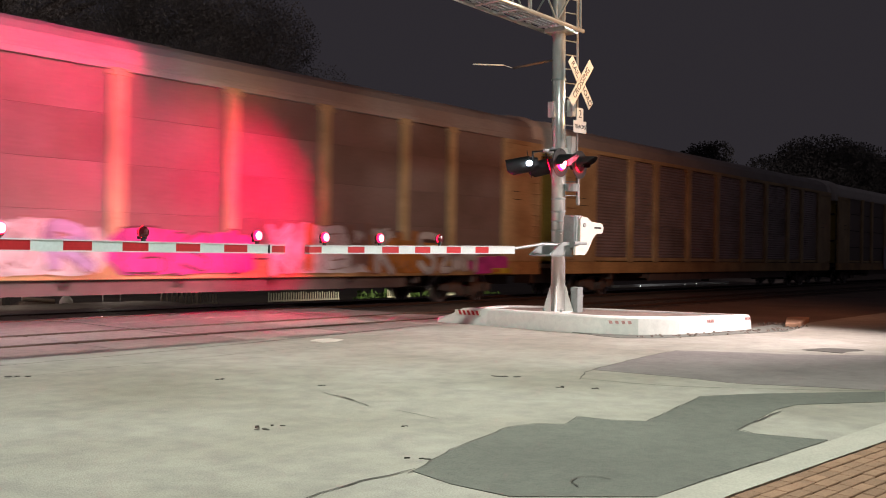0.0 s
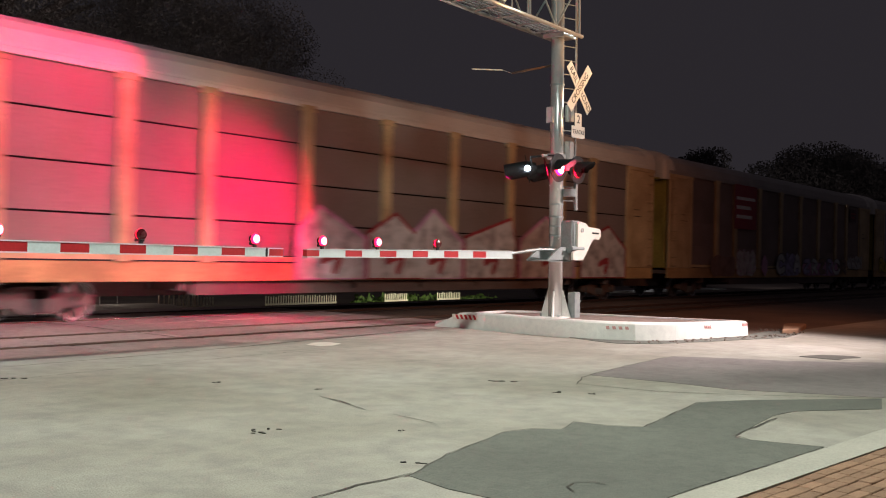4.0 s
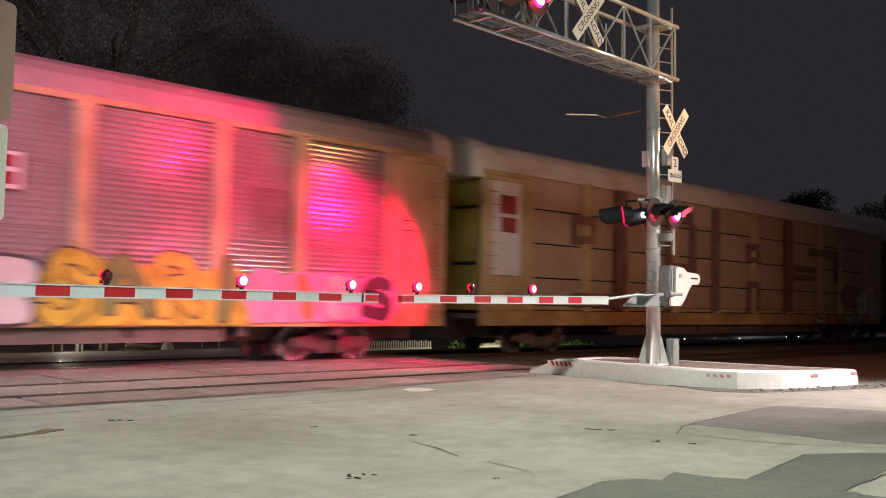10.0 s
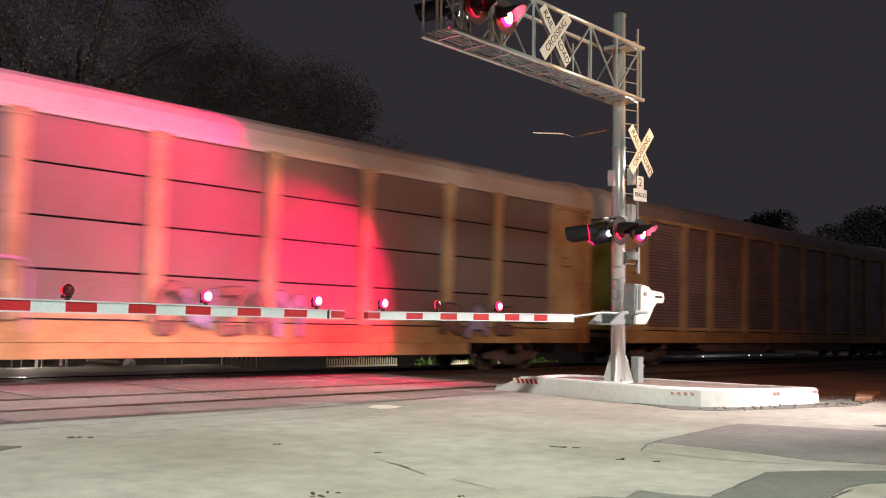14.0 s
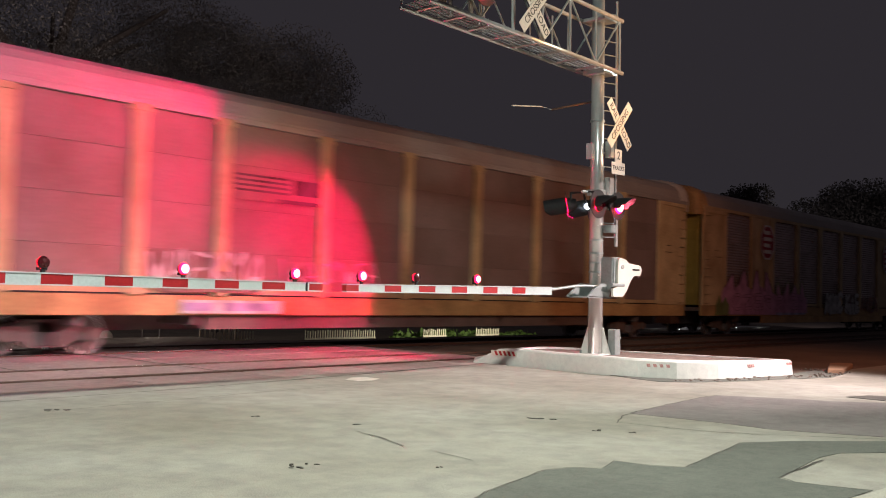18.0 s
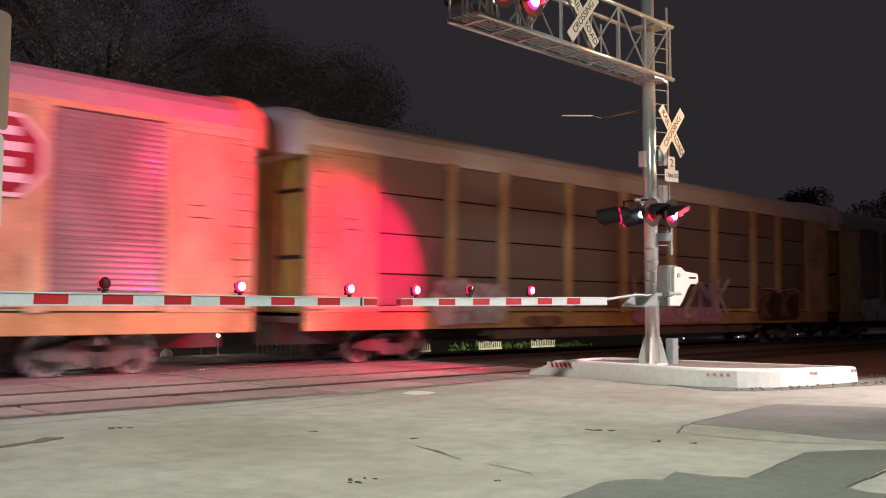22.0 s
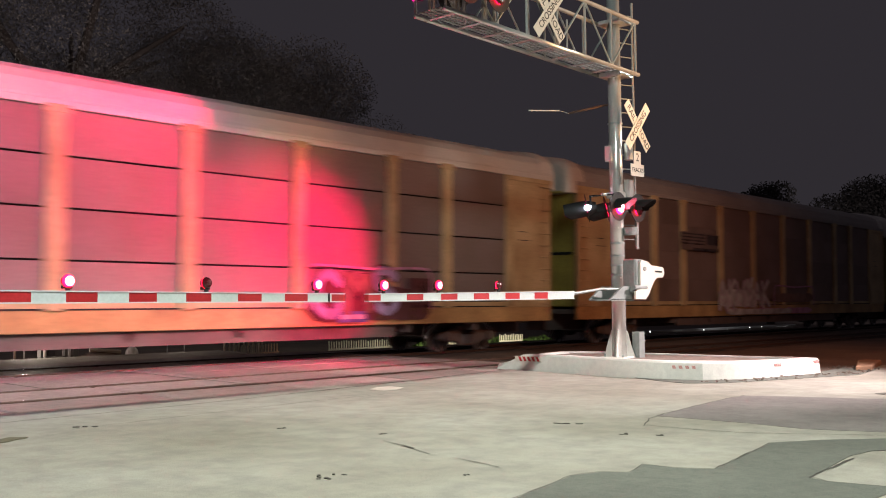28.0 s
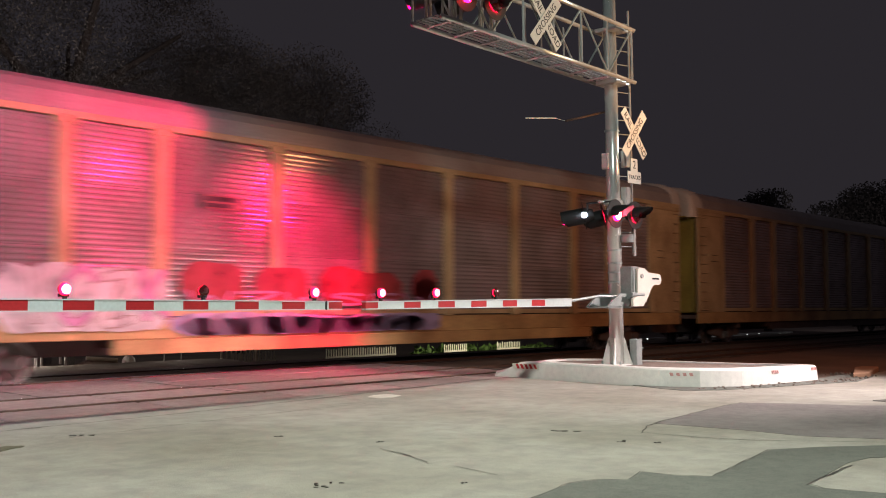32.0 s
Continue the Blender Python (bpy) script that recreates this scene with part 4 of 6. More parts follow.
def paint(car, x0, x1, z0, z1, material, seed, lab=""):
    """A worn flat area of roller or spray paint with ragged edges and runs."""
    rng = random.Random(seed)
    top, bot = [], []
    x = x0
    t, b = z1, z0
    while x < x1:
        end = min(1.0, (x - x0) / 0.5 + 0.35, (x1 - x) / 0.5 + 0.35)
        t = 0.6 * t + 0.4 * (z1 - (z1 - z0) * rng.uniform(0.0, 0.30))
        b = 0.6 * b + 0.4 * (z0 + (z1 - z0) * rng.uniform(0.0, 0.10))
        mid = (t + b) / 2
        top.append((x, mid + (t - mid) * end))
        bot.append((x + 0.01, mid + (b - mid) * end))
        x += rng.uniform(0.10, 0.28)
    bm = bmesh.new()
    for (a, c), (d, g) in zip(zip(top, bot), zip(top[1:], bot[1:])):
        bm.faces.new([bm.verts.new((p[0], 0.0, p[1])) for p in (c, g, d, a)])
    coats = sum(1 for c in car.children if c.name.startswith("spray_patch"))
    part("spray_patch", bm, material, car, lab, (0, SIDE - 0.0772 - 0.0006 * min(coats, 7), 0))


def spikes(car, x0, x1, z0, z1, material, n, seed, lab="", edge=None):
    """A flat sprayed field whose upper edge runs in n uneven points."""
    rng = random.Random(seed)
    w = (x1 - x0) / n
    for k in range(n):
        a = x0 + w * k
        tip = a + w * rng.uniform(0.15, 0.85)
        low = z0 + (z1 - z0) * rng.uniform(0.45, 0.62)
        bm = bmesh.new()
        top = [(a + w + 0.06, low * 0.95), (a + w * 0.8, low), (tip, z1 - (z1 - z0) * rng.uniform(0, 0.14)), (a + w * 0.12, low * 1.04), (a - 0.06, low * 0.96)]
        bm.faces.new([bm.verts.new((px, 0.0, pz)) for px, pz in [(a - 0.06, z0), (a + w + 0.06, z0)] + top])
        part("spray_point", bm, material, car, lab, (0, SIDE - 0.0815 - 0.0015 * (k % 2), 0))
        if edge:
            bm = bmesh.new()
            band(bm, top[1:4], 0.035, 0.0)
            part("spray_outline", bm, edge, car, "dark sprayed outline", (0, SIDE - 0.0848 - 0.0006 * (k % 2), 0))


def spray(name, col, worn=0.35):
    """Sprayed paint, thin and worn through in places."""
    m = mat(name, col, 0.55, 0, 0.15, 2.5, 25, 0.03)
    n, l = m.node_tree.nodes, m.node_tree.links
    tc, nz, mr = n.new("ShaderNodeTexCoord"), n.new("ShaderNodeTexNoise"), n.new("ShaderNodeMapRange")
    nz.inputs["Scale"].default_value, nz.inputs["Detail"].default_value = 2.2, 7
    mr.inputs["From Min"].default_value, mr.inputs["From Max"].default_value = 0.36, 0.56
    mr.inputs["To Min"].default_value = 1 - worn
    l.new(tc.outputs["Object"], nz.inputs["Vector"])
    l.new(nz.outputs["Fac"], mr.inputs["Value"])
    l.new(mr.outputs["Result"], n["Principled BSDF"].inputs["Alpha"])
    return m


GW, GK, GP = spray("white_spray_paint", (0.62, 0.60, 0.60), 0.5), spray("black_spray_paint", (0.06, 0.045, 0.05)), spray("pink_spray_paint", (0.62, 0.30, 0.50), 0.3)
GV, GY, GG = spray("violet_spray_paint", (0.42, 0.36, 0.58), 0.5), spray("yellow_spray_paint", (0.62, 0.46, 0.05)), spray("green_spray_paint", (0.20, 0.24, 0.07))
GR, GB, GO = spray("red_spray_paint", (0.36, 0.04, 0.05)), spray("blue_spray_paint", (0.12, 0.15, 0.38)), spray("orange_spray_paint", (0.52, 0.20, 0.04))
GN = spray("brown_overspray_paint", (0.26, 0.15, 0.12))
GM = spray("dark_maroon_paint", (0.10, 0.03, 0.035), 0.3)
GT = spray("thick_white_paint", (0.64, 0.62, 0.62), 0.08)
GH = spray("magenta_spray_paint", (0.62, 0.05, 0.34), 0.3)
LOGO_RED, LOGO_WHITE, LOGO_BLUE = spray("red_placard", (0.30, 0.015, 0.03), 0.0), spray("white_placard_lettering", (0.75, 0.73, 0.72), 0.0), spray("blue_placard_lettering", (0.05, 0.06, 0.30), 0.0)


def placard(car, x0, x1, z0, z1, plate, bars, colour, lab):
    """A flat sign on a car's side; bars (x0, x1, z0, z1) in shares of it."""
    bm = bmesh.new()
    box(bm, x0, x1, -0.008, 0.0, z0, z1)
    p = part("placard", bm, plate, car, lab, (0, SIDE - 0.085, 0))
    for a, b, c, d in bars:
        bm = bmesh.new()
        box(bm, x0 + (x1 - x0) * a, x0 + (x1 - x0) * b, -0.012, -0.008, z0 + (z1 - z0) * c, z0 + (z1 - z0) * d)
        part("bar", bm, colour, p)
    return p


def octagon(car, x, z, r):
    bm = bmesh.new()
    upright(bm, [(r * 0.95 * math.cos(a), r * math.sin(a)) for a in [math.tau * (i + 0.5) / 8 for i in range(8)]], -0.008, 0.0)
    p = part("placard", bm, LOGO_WHITE, car, "white-rimmed red octagon sign", (x, SIDE - 0.085, z))
    bm = bmesh.new()
    upright(bm, [(r * 0.85 * math.cos(a), r * 0.89 * math.sin(a)) for a in [math.tau * (i + 0.5) / 8 for i in range(8)]], -0.012, -0.008)
    part("field", bm, LOGO_RED, p)
    for k in range(4):
        bm = bmesh.new()
        zz = r * (0.52 - 0.34 * k)
        box(bm, -r * 0.5, r * (0.3 + 0.2 * (k % 2)), -0.016, -0.012, zz - r * 0.10, zz + r * 0.10)
        part("bar", bm, LOGO_WHITE, p)


WHEELSETS = []
CARS = []


def autorack(index, label, style, roof, graff=None):
    """A covered car carrier: underframe, sills, posts, side sheets, roof, end doors, ladders and two trucks."""
    car = empty("autorack_car", (0, TRACKS[1], 0.0), label, "railway car", "cars of the passing train")
    CARS.append((car, index))
    part("underframe", shared(("underframe",), underframe_mesh, UNDER), None, car)
    part("sill", shared(("sill",), sill_mesh, ORANGE), None, car, "orange-yellow side sill")
    if index in (6, 9, 14):
        part("lower_sill", shared(("lower_sill",), lambda b: (box(b, -HALF + 5.6, HALF - 5.6, -1.615, -1.53, 0.50, 0.785, 0.012), box(b, -HALF + 5.6, HALF - 5.6, -1.60, -1.54, 0.78, 0.81)), ORANGE), None, car, "orange lower sill between the trucks")
    part("sill_joint", shared(("sill_joint",), lambda b: box(b, -HALF + 0.1, HALF - 0.1, -1.632, -1.60, 1.215, 1.245), BLACK), None, car, "dark joint above the sill")
    part("roof", shared(("roof", roof.name), roof_mesh, roof), None, car, "curved ribbed roof")
    for k in range(1, 10):
        part("roof_rib", shared(("roof_rib", roof.name), roof_rib, roof), None, car, "", (-HALF + 2 * HALF * k / 10, 0, 0))
    part("lower_wall", shared(("lower_wall",), lambda b: (box(b, -HALF + 0.05, HALF - 0.05, -1.575, -1.545, 1.2, 1.36), box(b, -HALF + 0.05, HALF - 0.05, 1.55, 1.6, 1.2, 5.05)), YEL), None, car)
    part("liner", shared(("liner",), lambda b: box(b, -HALF + 0.1, HALF - 0.1, -1.50, -1.47, 1.2, 5.02), BLACK), None, car, "dark inner lining behind the sheet joints")
    part("top_rail", shared(("top_rail", style == "ribbed", roof.name), lambda b: (box(b, -HALF, HALF, -1.655, -1.56, 4.93, 5.06, 0.01), box(b, -HALF, HALF, 1.56, 1.65, 4.93, 5.06, 0.01)), YEL if style == "ribbed" else roof), None, car)
    for x in POSTS:
        part("post", shared(("post",), lambda b: (box(b, -0.175, 0.175, -0.075, 0.06, 1.2, 4.93, 0.015), box(b, -0.24, 0.24, -0.08, 0.04, 4.82, 4.98, 0.015)), YEL), None, car, "", (x, SIDE, 0))
    sheet_mat = {"seamed": SHEET, "plain": BROWN, "ribbed": SHEET2, "cream": CREAM}[style]
    for a, b in zip(EDGES, EDGES[1:]):
        w, x = b - a, (a + b) / 2
        if index == 9 and 7.0 < abs(x) < 9.1:
            part("side_panel", shared(("side_panel", round(w, 2)), lambda q: box(q, -w / 2, w / 2, -0.03, 0.03, 1.3, 4.95, 0.01), YEL), None, car, "solid yellow panel", (x, SIDE + 0.0, 0))
        elif style == "ribbed":
            for z0, z1 in ((1.36, 2.545), (2.55, 3.735), (3.74, 4.925)):
                part("side_sheet", shared(("side_sheet", style, round(w, 2), round(z1 - z0, 2)), ribbed_sheet(w - 0.06, z1 - z0, 11), sheet_mat), None, car, "", (x, SIDE + 0.03, z0))
        else:
            zs = (1.36, 2.13, 3.09, 4.05, 4.98)
            gap = 0.018 if style in ("seamed", "cream") else 0.0008
            for z0, z1 in zip(zs, zs[1:]):
                part("side_sheet", shared(("side_sheet", style, round(w, 2), round(z1 - z0, 2)), flat_sheet(w - 0.02, z1 - z0, gap), sheet_mat), None, car, "", (x, SIDE + 0.03, z0))
    for s in (-1, 1):
        e = part("end_bay", shared(("end_bay",), lambda b: box(b, -1.05, 1.05, -0.04, 0.06, 1.2, 4.95, 0.02), YEL), None, car, "solid yellow end bay", (s * (HALF - 1.05), SIDE, 0))
        for ex in (-0.885, 0.885):
            part("edge_post", shared(("edge_post",), lambda b: box(b, -0.135, 0.135, -0.055, -0.04, 1.25, 4.9, 0.006), YEL), None, e, "", (ex, 0, 0))
        part("corner_plate", shared(("corner_plate",), lambda b: (box(b, -1.05, 1.05, -0.075, -0.04, 4.80, 4.93, 0.01), box(b, -0.95, -0.62, -0.06, -0.04, 4.66, 4.80, 0.006)), YEL), None, e)
        # ladder at the outer edge
        for k in range(11):
            part("rung", shared(("rung",), lambda b: rod(b, (-0.22, -0.09, 0), (0.22, -0.09, 0), 0.016, 6), YEL), None, e, "", (s * 0.72, 0, 1.3 + k * 0.34))
        part("stencil", shared(("stencil",), lambda b: [box(b, -0.28, 0.24 - 0.13 * (k % 3), -0.062, -0.057, 3.1 + 0.24 * k, 3.12 + 0.24 * k) for k in range(2)], INK), None, e, "small black stencilled data lines", (-s * 0.25, 0, 0))["kind"] = "stuff"
        d = part("end_door", shared(("end_door",), end_face, OLIVE), None, car, "olive-yellow end doors")
        d.matrix_basis = pose(-HALF + 0.12, 0, 0) if s < 0 else pose(HALF - 0.12, 0, 0, 0, 0, 180)
        part("door_leaf", shared(("end_door",), end_face, OLIVE), None, d, "", (0, 1.47, 0))
        for y in (-1.38, -0.72, 0.72, 1.38):
            part("door_rib", shared(("door_rib",), lambda b: box(b, -0.085, -0.04, -0.05, 0.05, 1.22, 4.68, 0.01), OLIVE), None, d, "", (0, y, 0))
        for z in (2.45, 3.95) if roof is ROOFL else (2.85,) if index in (11, 13) else ():
            part("locking_bar", shared(("locking_bar",), end_bar, BLACK), None, d, "dark locking bar", (0, 0, z))
        h = part("roof_hood", shared(("roof_hood", index == 9), end_hood, ORANGE if index == 9 else ROOFL), None, car, "rust-orange domed roof end cap" if index == 9 else "pale domed roof end cap")
        part("hood_edge", shared(("hood_edge",), hood_bow, OLIVE), None, h)
        h.matrix_basis = pose(-HALF + 0.10, 0, 0) if s < 0 else pose(HALF - 0.10, 0, 0, 0, 0, 180)
        c = part("coupler", shared(("coupler",), coupler, UNDER), None, car)
        c.matrix_basis = pose(-HALF, 0, 0) if s < 0 else pose(HALF, 0, 0, 0, 0, 180)
        tr = part("truck", shared(("truck",), truck_frame, UNDER), None, car, "cast steel truck", (s * (HALF - 3.1), 0, 0))
        part("spring_nest", shared(("spring_nest",), springs, WHEEL), None, tr)["kind"] = "stuff"
        for wx in (-0.88, 0.88):
            ws = part("wheelset", shared(("wheelset",), wheelset_mesh, [WHEEL, TREAD]), None, tr, "steel wheelset", (wx, 0, 0.42))
            WHEELSETS.append((ws, index, s * (HALF - 3.1) + wx, wx))
    if graff:
        bare = set(car.children)
        graff(car)
        for ob in set(car.children) - bare:
            ob.location.x -= drift(0.78 + 2.315 * index)
    return car


def frame_line(car, x0, x1, z0, z1, material):
    """A thin sprayed line round a field, open below."""
    bm = bmesh.new()
    band(bm, [(x0, z0), (x0 + 0.05, z1 - 0.1), (x0 + 0.5, z1), ((x0 + x1) / 2, z1 - 0.05), (x1 - 0.5, z1), (x1 - 0.05, z1 - 0.15), (x1, z0)], 0.03, 0.0)
    part("sprayed_line", bm, material, car, "", (0, SIDE - 0.112, 0))


def g0(car):
    paint(car, -11.5, -1.4, 0.84, 2.05, GW, 1)
    graffiti(car, -11.0, -1.7, 0.9, 2.0, 8, (GW, GV), GN, 3, 0, 0.0)
    paint(car, -1.5, 2.4, 0.84, 1.95, GH, 2, "magenta sprayed field")
    graffiti(car, -1.3, 2.2, 0.85, 1.9, 3, (GH,), GM, 5, 0, 0.05)
    paint(car, 2.5, 7.0, 0.84, 2.2, GW, 8)
    paint(car, 5.6, 9.0, 0.84, 1.9, GO, 7)
    paint(car, 10.0, 12.2, 0.83, 1.45, GH, 9, "magenta sprayed field")
    placard(car, 11.15, 12.1, 0.84, 1.0, GY, ((0.05, 0.45, 0.2, 0.8),), GO, "small yellow plate")
    graffiti(car, 2.5, 8.6, 0.85, 2.15, 7, (GW, GO, GW, GN), GN, 4, 0.05, 0.0)
    graffiti(car, 8.6, 10.4, 0.84, 1.6, 3, (GW,), GN, 6, 0, 0.1)


def g2(car):
    for k, (x0, x1, h) in enumerate(((-4.2, -2.0, 2.55), (-1.8, 0.2, 2.5), (-0.1, 2.0, 2.68), (2.2, 4.7, 2.6), (5.0, 8.1, 2.75), (8.6, 11.6, 2.6))):
        m = x0 + (x1 - x0) * (0.3, 0.5, 0.4, 0.9, 0.45, 0.6)[k]
        bm = bmesh.new()
        upright(bm, [(x0 - 0.12, 0.83), (x1 + 0.12, 0.83), (x1 + 0.1, 1.9), (m, h + 0.1), (x0 - 0.1, 2.05)], -0.002, 0.0)
        rim = part("graffiti_letter", bm, GR if k % 2 else GP, car, "", (0, SIDE - 0.080 - 0.003 * (k % 2), 0))
        bm = bmesh.new()
        upright(bm, [(x0, 0.86), (x1, 0.86), (x1, 1.84), (m, h), (x0, 1.98)], -0.010, -0.002)
        part("fill", bm, GW, rim)
        bm = bmesh.new()
        c = (x0 + x1) / 2
        band(bm, [(c - 0.3, 1.3), (c + 0.25, 1.45), (c + 0.1, 1.05)], 0.10, -0.012)
        part("stroke", bm, GR, rim)


def g3(car):
    placard(car, -6.75, -4.2, 3.0, 4.98, LOGO_RED, ((0.08, 0.92, 0.66, 0.73), (0.08, 0.72, 0.45, 0.53), (0.08, 0.78, 0.24, 0.32)), LOGO_WHITE, "dark red sign with white bars")
    placard(car, 10.1, 11.3, 4.0, 4.75, GM, ((0.12, 0.88, 0.60, 0.70), (0.12, 0.7, 0.3, 0.4)), LOGO_RED, "small faded dark red sign")
    paint(car, 9.7, 12.5, 1.25, 2.0, GW, 34)
    graffiti(car, 9.8, 12.5, 1.2, 2.05, 4, (GW,), GN, 30, 0, 0.0)
    paint(car, -9.2, -6.4, 0.84, 1.9, GN, 37)
    paint(car, -6.4, -4.1, 0.84, 2.1, GW, 38)
    graffiti(car, -6.4, -4.2, 0.9, 2.1, 3, (GW,), GP, 31, 0, 0.0)
    paint(car, -3.4, -2.6, 0.84, 1.95, GP, 39)
    paint(car, -1.4, 1.9, 0.84, 2.1, GV, 35)
    graffiti(car, -1.5, 2.0, 0.85, 2.15, 3, (GW, GV, GW), GK, 32, 0, 0.04)
    paint(car, 2.2, 8.0, 0.86, 1.75, GP, 36)
    graffiti(car, 2.2, 9.6, 0.9, 1.85, 6, (GV, GW, GN), GK, 33, 0, 0.0)


def g4(car):
    paint(car, -3.2, 4.2, 0.84, 1.7, GR, 40)
    graffiti(car, -3.3, 4.3, 0.84, 2.12, 6, (GT,), GK, 41, 0, 0.2, (0, 0, 2, 1, 3, 4))
    paint(car, 4.3, 8.7, 0.84, 2.2, GY, 45, "yellow-green sprayed field")
    spikes(car, 4.4, 8.6, 0.84, 2.25, GY, 4, 48)
    graffiti(car, 4.3, 8.6, 0.84, 2.22, 4, (GY, GG), GK, 43, 0.06, 0.05)
    paint(car, 8.4, 12.9, 0.84, 2.1, GP, 47)
    graffiti(car, 8.5, 12.7, 0.84, 2.1, 4, (GP, GO, GW, GK), GP, 42, 0, 0.1)
    paint(car, -11.8, -6.6, 1.1, 1.9, GY, 46)
    graffiti(car, -12.0, -6.4, 1.05, 2.05, 5, (GY, GY), GK, 44, 0, 0.1)
    for x in (-2.35, 3.3):
        placard(car, x, x + 0.6, 3.2, 3.85, LOGO_WHITE, ((0.15, 0.85, 0.58, 0.9), (0.15, 0.85, 0.12, 0.45)), LOGO_RED, "small white sign with red bars")
    placard(car, -6.1, -3.7, 0.88, 1.12, SHEET, ((0.05, 0.4, 0.25, 0.7), (0.55, 0.95, 0.25, 0.7)), GN, "grey data board")


def g5(car):
    placard(car, -12.4, -11.25, 2.15, 4.65, LOGO_WHITE, ((0.25, 0.85, 0.66, 0.86), (0.3, 0.85, 0.46, 0.62)), GR, "tall white square with red bars")
    def strokes(boxes):
        for a, b, c, d in boxes:
            bm = bmesh.new()
            box(bm, a, b, -0.006, 0.0, c, d, 0.002)
            part("painted_stroke", bm, GN, car, "brown roller-painted stroke", (0, SIDE - 0.084, 0))
    strokes(((-8.9, -8.65, 3.2, 4.0), (-8.05, -7.8, 3.2, 4.0), (-8.65, -8.05, 3.75, 4.0), (-8.65, -8.05, 3.2, 3.42)))
    strokes(((-6.75, -6.1, 1.3, 4.95), (-8.9, -6.75, 1.35, 1.75), (-3.9, -3.5, 1.3, 4.6), (-3.5, -2.2, 4.2, 4.6), (-2.4, -2.0, 2.6, 4.2), (-3.5, -2.4, 2.5, 2.85)))
    strokes(((-0.9, -0.4, 1.3, 4.9), (1.65, 1.9, 3.1, 3.8), (2.3, 2.55, 3.1, 3.8), (1.9, 2.3, 3.55, 3.8), (1.9, 2.3, 3.1, 3.3), (1.65, 1.95, 1.3, 2.4), (2.3, 2.6, 1.3, 2.4), (1.95, 2.3, 2.15, 2.4)))
    strokes(((4.65, 5.35, 1.3, 4.9), (5.35, 7.5, 2.95, 3.15), (5.35, 7.5, 2.6, 2.78), (6.9, 9.7, 3.62, 3.9), (9.4, 9.75, 2.6, 3.6)))
    paint(car, 9.9, 12.4, 1.5, 2.6, GN, 56)
    graffiti(car, 7.4, 13.2, 0.84, 1.3, 6, (GW, GV, GO), GK, 55)
    paint(car, 11.6, 13.6, 0.84, 2.4, GW, 57)


def g6(car):
    placard(car, -8.05, -5.95, 3.0, 4.95, YEL, ((0.28, 0.78, 0.84, 0.89), (0.26, 0.80, 0.74, 0.79), (0.24, 0.82, 0.63, 0.68)), LOGO_BLUE, "yellow sign with blue bars")
    paint(car, -11.2, -7.6, 0.84, 1.95, GW, 60, "worn white sprayed field")
    paint(car, -11.0, -7.8, 0.84, 1.6, GW, 63)
    graffiti(car, -11.1, -7.7, 0.95, 1.9, 5, (GW, GP), GP, 61, 0, -0.1)
    frame_line(car, -6.4, -3.0, 1.0, 2.3, GP)
    paint(car, -6.2, -3.2, 1.05, 1.9, GN, 62)
    graffiti(car, -0.6, 3.2, 0.95, 2.05, 5, (GN, GV, GN), GK, 66, 0, 0.0)
    graffiti(car, 7.6, 10.8, 0.95, 1.9, 3, (GN, GV), GK, 65, 0, 0.04)


def g8(car):
    placard(car, -6.0, -3.6, 3.30, 3.90, BROWN, ((0.0, 0.62, 0.86, 0.94), (0.0, 0.62, 0.68, 0.76), (0.0, 0.62, 0.50, 0.58), (0.0, 0.62, 0.32, 0.40), (0.68, 1.0, 0.36, 0.92), (0.5, 1.0, 0.0, 0.14)), GK, "black striped lettering bars")
    paint(car, -8.0, -5.0, 1.25, 1.8, GN, 83)
    graffiti(car, -8.0, -5.1, 1.3, 2.2, 6, (GW,), GN, 81, 0, -0.12)
    graffiti(car, -4.8, -1.6, 1.5, 2.1, 8, (GP, GW), GR, 82, 0, -0.16)
    placard(car, -7.2, -4.6, 0.84, 1.12, GW, ((0.02, 0.3, 0.2, 0.8), (0.4, 0.9, 0.2, 0.8)), GV, "white smeared data board")


def g9(car):
    octagon(car, -7.2, 3.95, 0.80)
    octagon(car, 8.95, 3.95, 0.80)
    paint(car, -11.6, -2.6, 0.83, 1.45, GV, 94, "lavender sprayed band")
    paint(car, -11.5, -6.4, 0.83, 2.2, GP, 96, "pink sprayed field")
    spikes(car, -11.4, -6.3, 0.86, 2.75, GP, 4, 95, "pink pointed sprayed shape", GM)
    spikes(car, -6.3, -2.7, 0.95, 2.4, GP, 4, 90, "pink pointed sprayed shape", GG)
    paint(car, -7.0, -2.6, 0.83, 1.3, GV, 91)
    spikes(car, -11.95, -10.9, 0.84, 1.7, GG, 2, 92, "green pointed sprayed shape")
    graffiti(car, -10.6, -6.6, 1.0, 1.75, 4, (GP,), GM, 91, 0, -0.14)
    graffiti(car, -6.2, -3.0, 1.0, 1.8, 4, (GP,), GM, 92, 0.05, -0.12)
    paint(car, -0.2, 1.9, 0.86, 1.9, GW, 99)
    graffiti(car, -0.3, 2.1, 0.86, 2.05, 3, (GW,), GK, 93, 0, 0.1)
    paint(car, 2.4, 4.5, 0.86, 1.5, GW, 89)
    graffiti(car, 2.4, 4.5, 0.86, 1.95, 3, (GW,), GK, 97, 0, 0.1)
    graffiti(car, 4.8, 7.4, 1.0, 1.85, 4, (GN,), GR, 98, 0, 0.0)


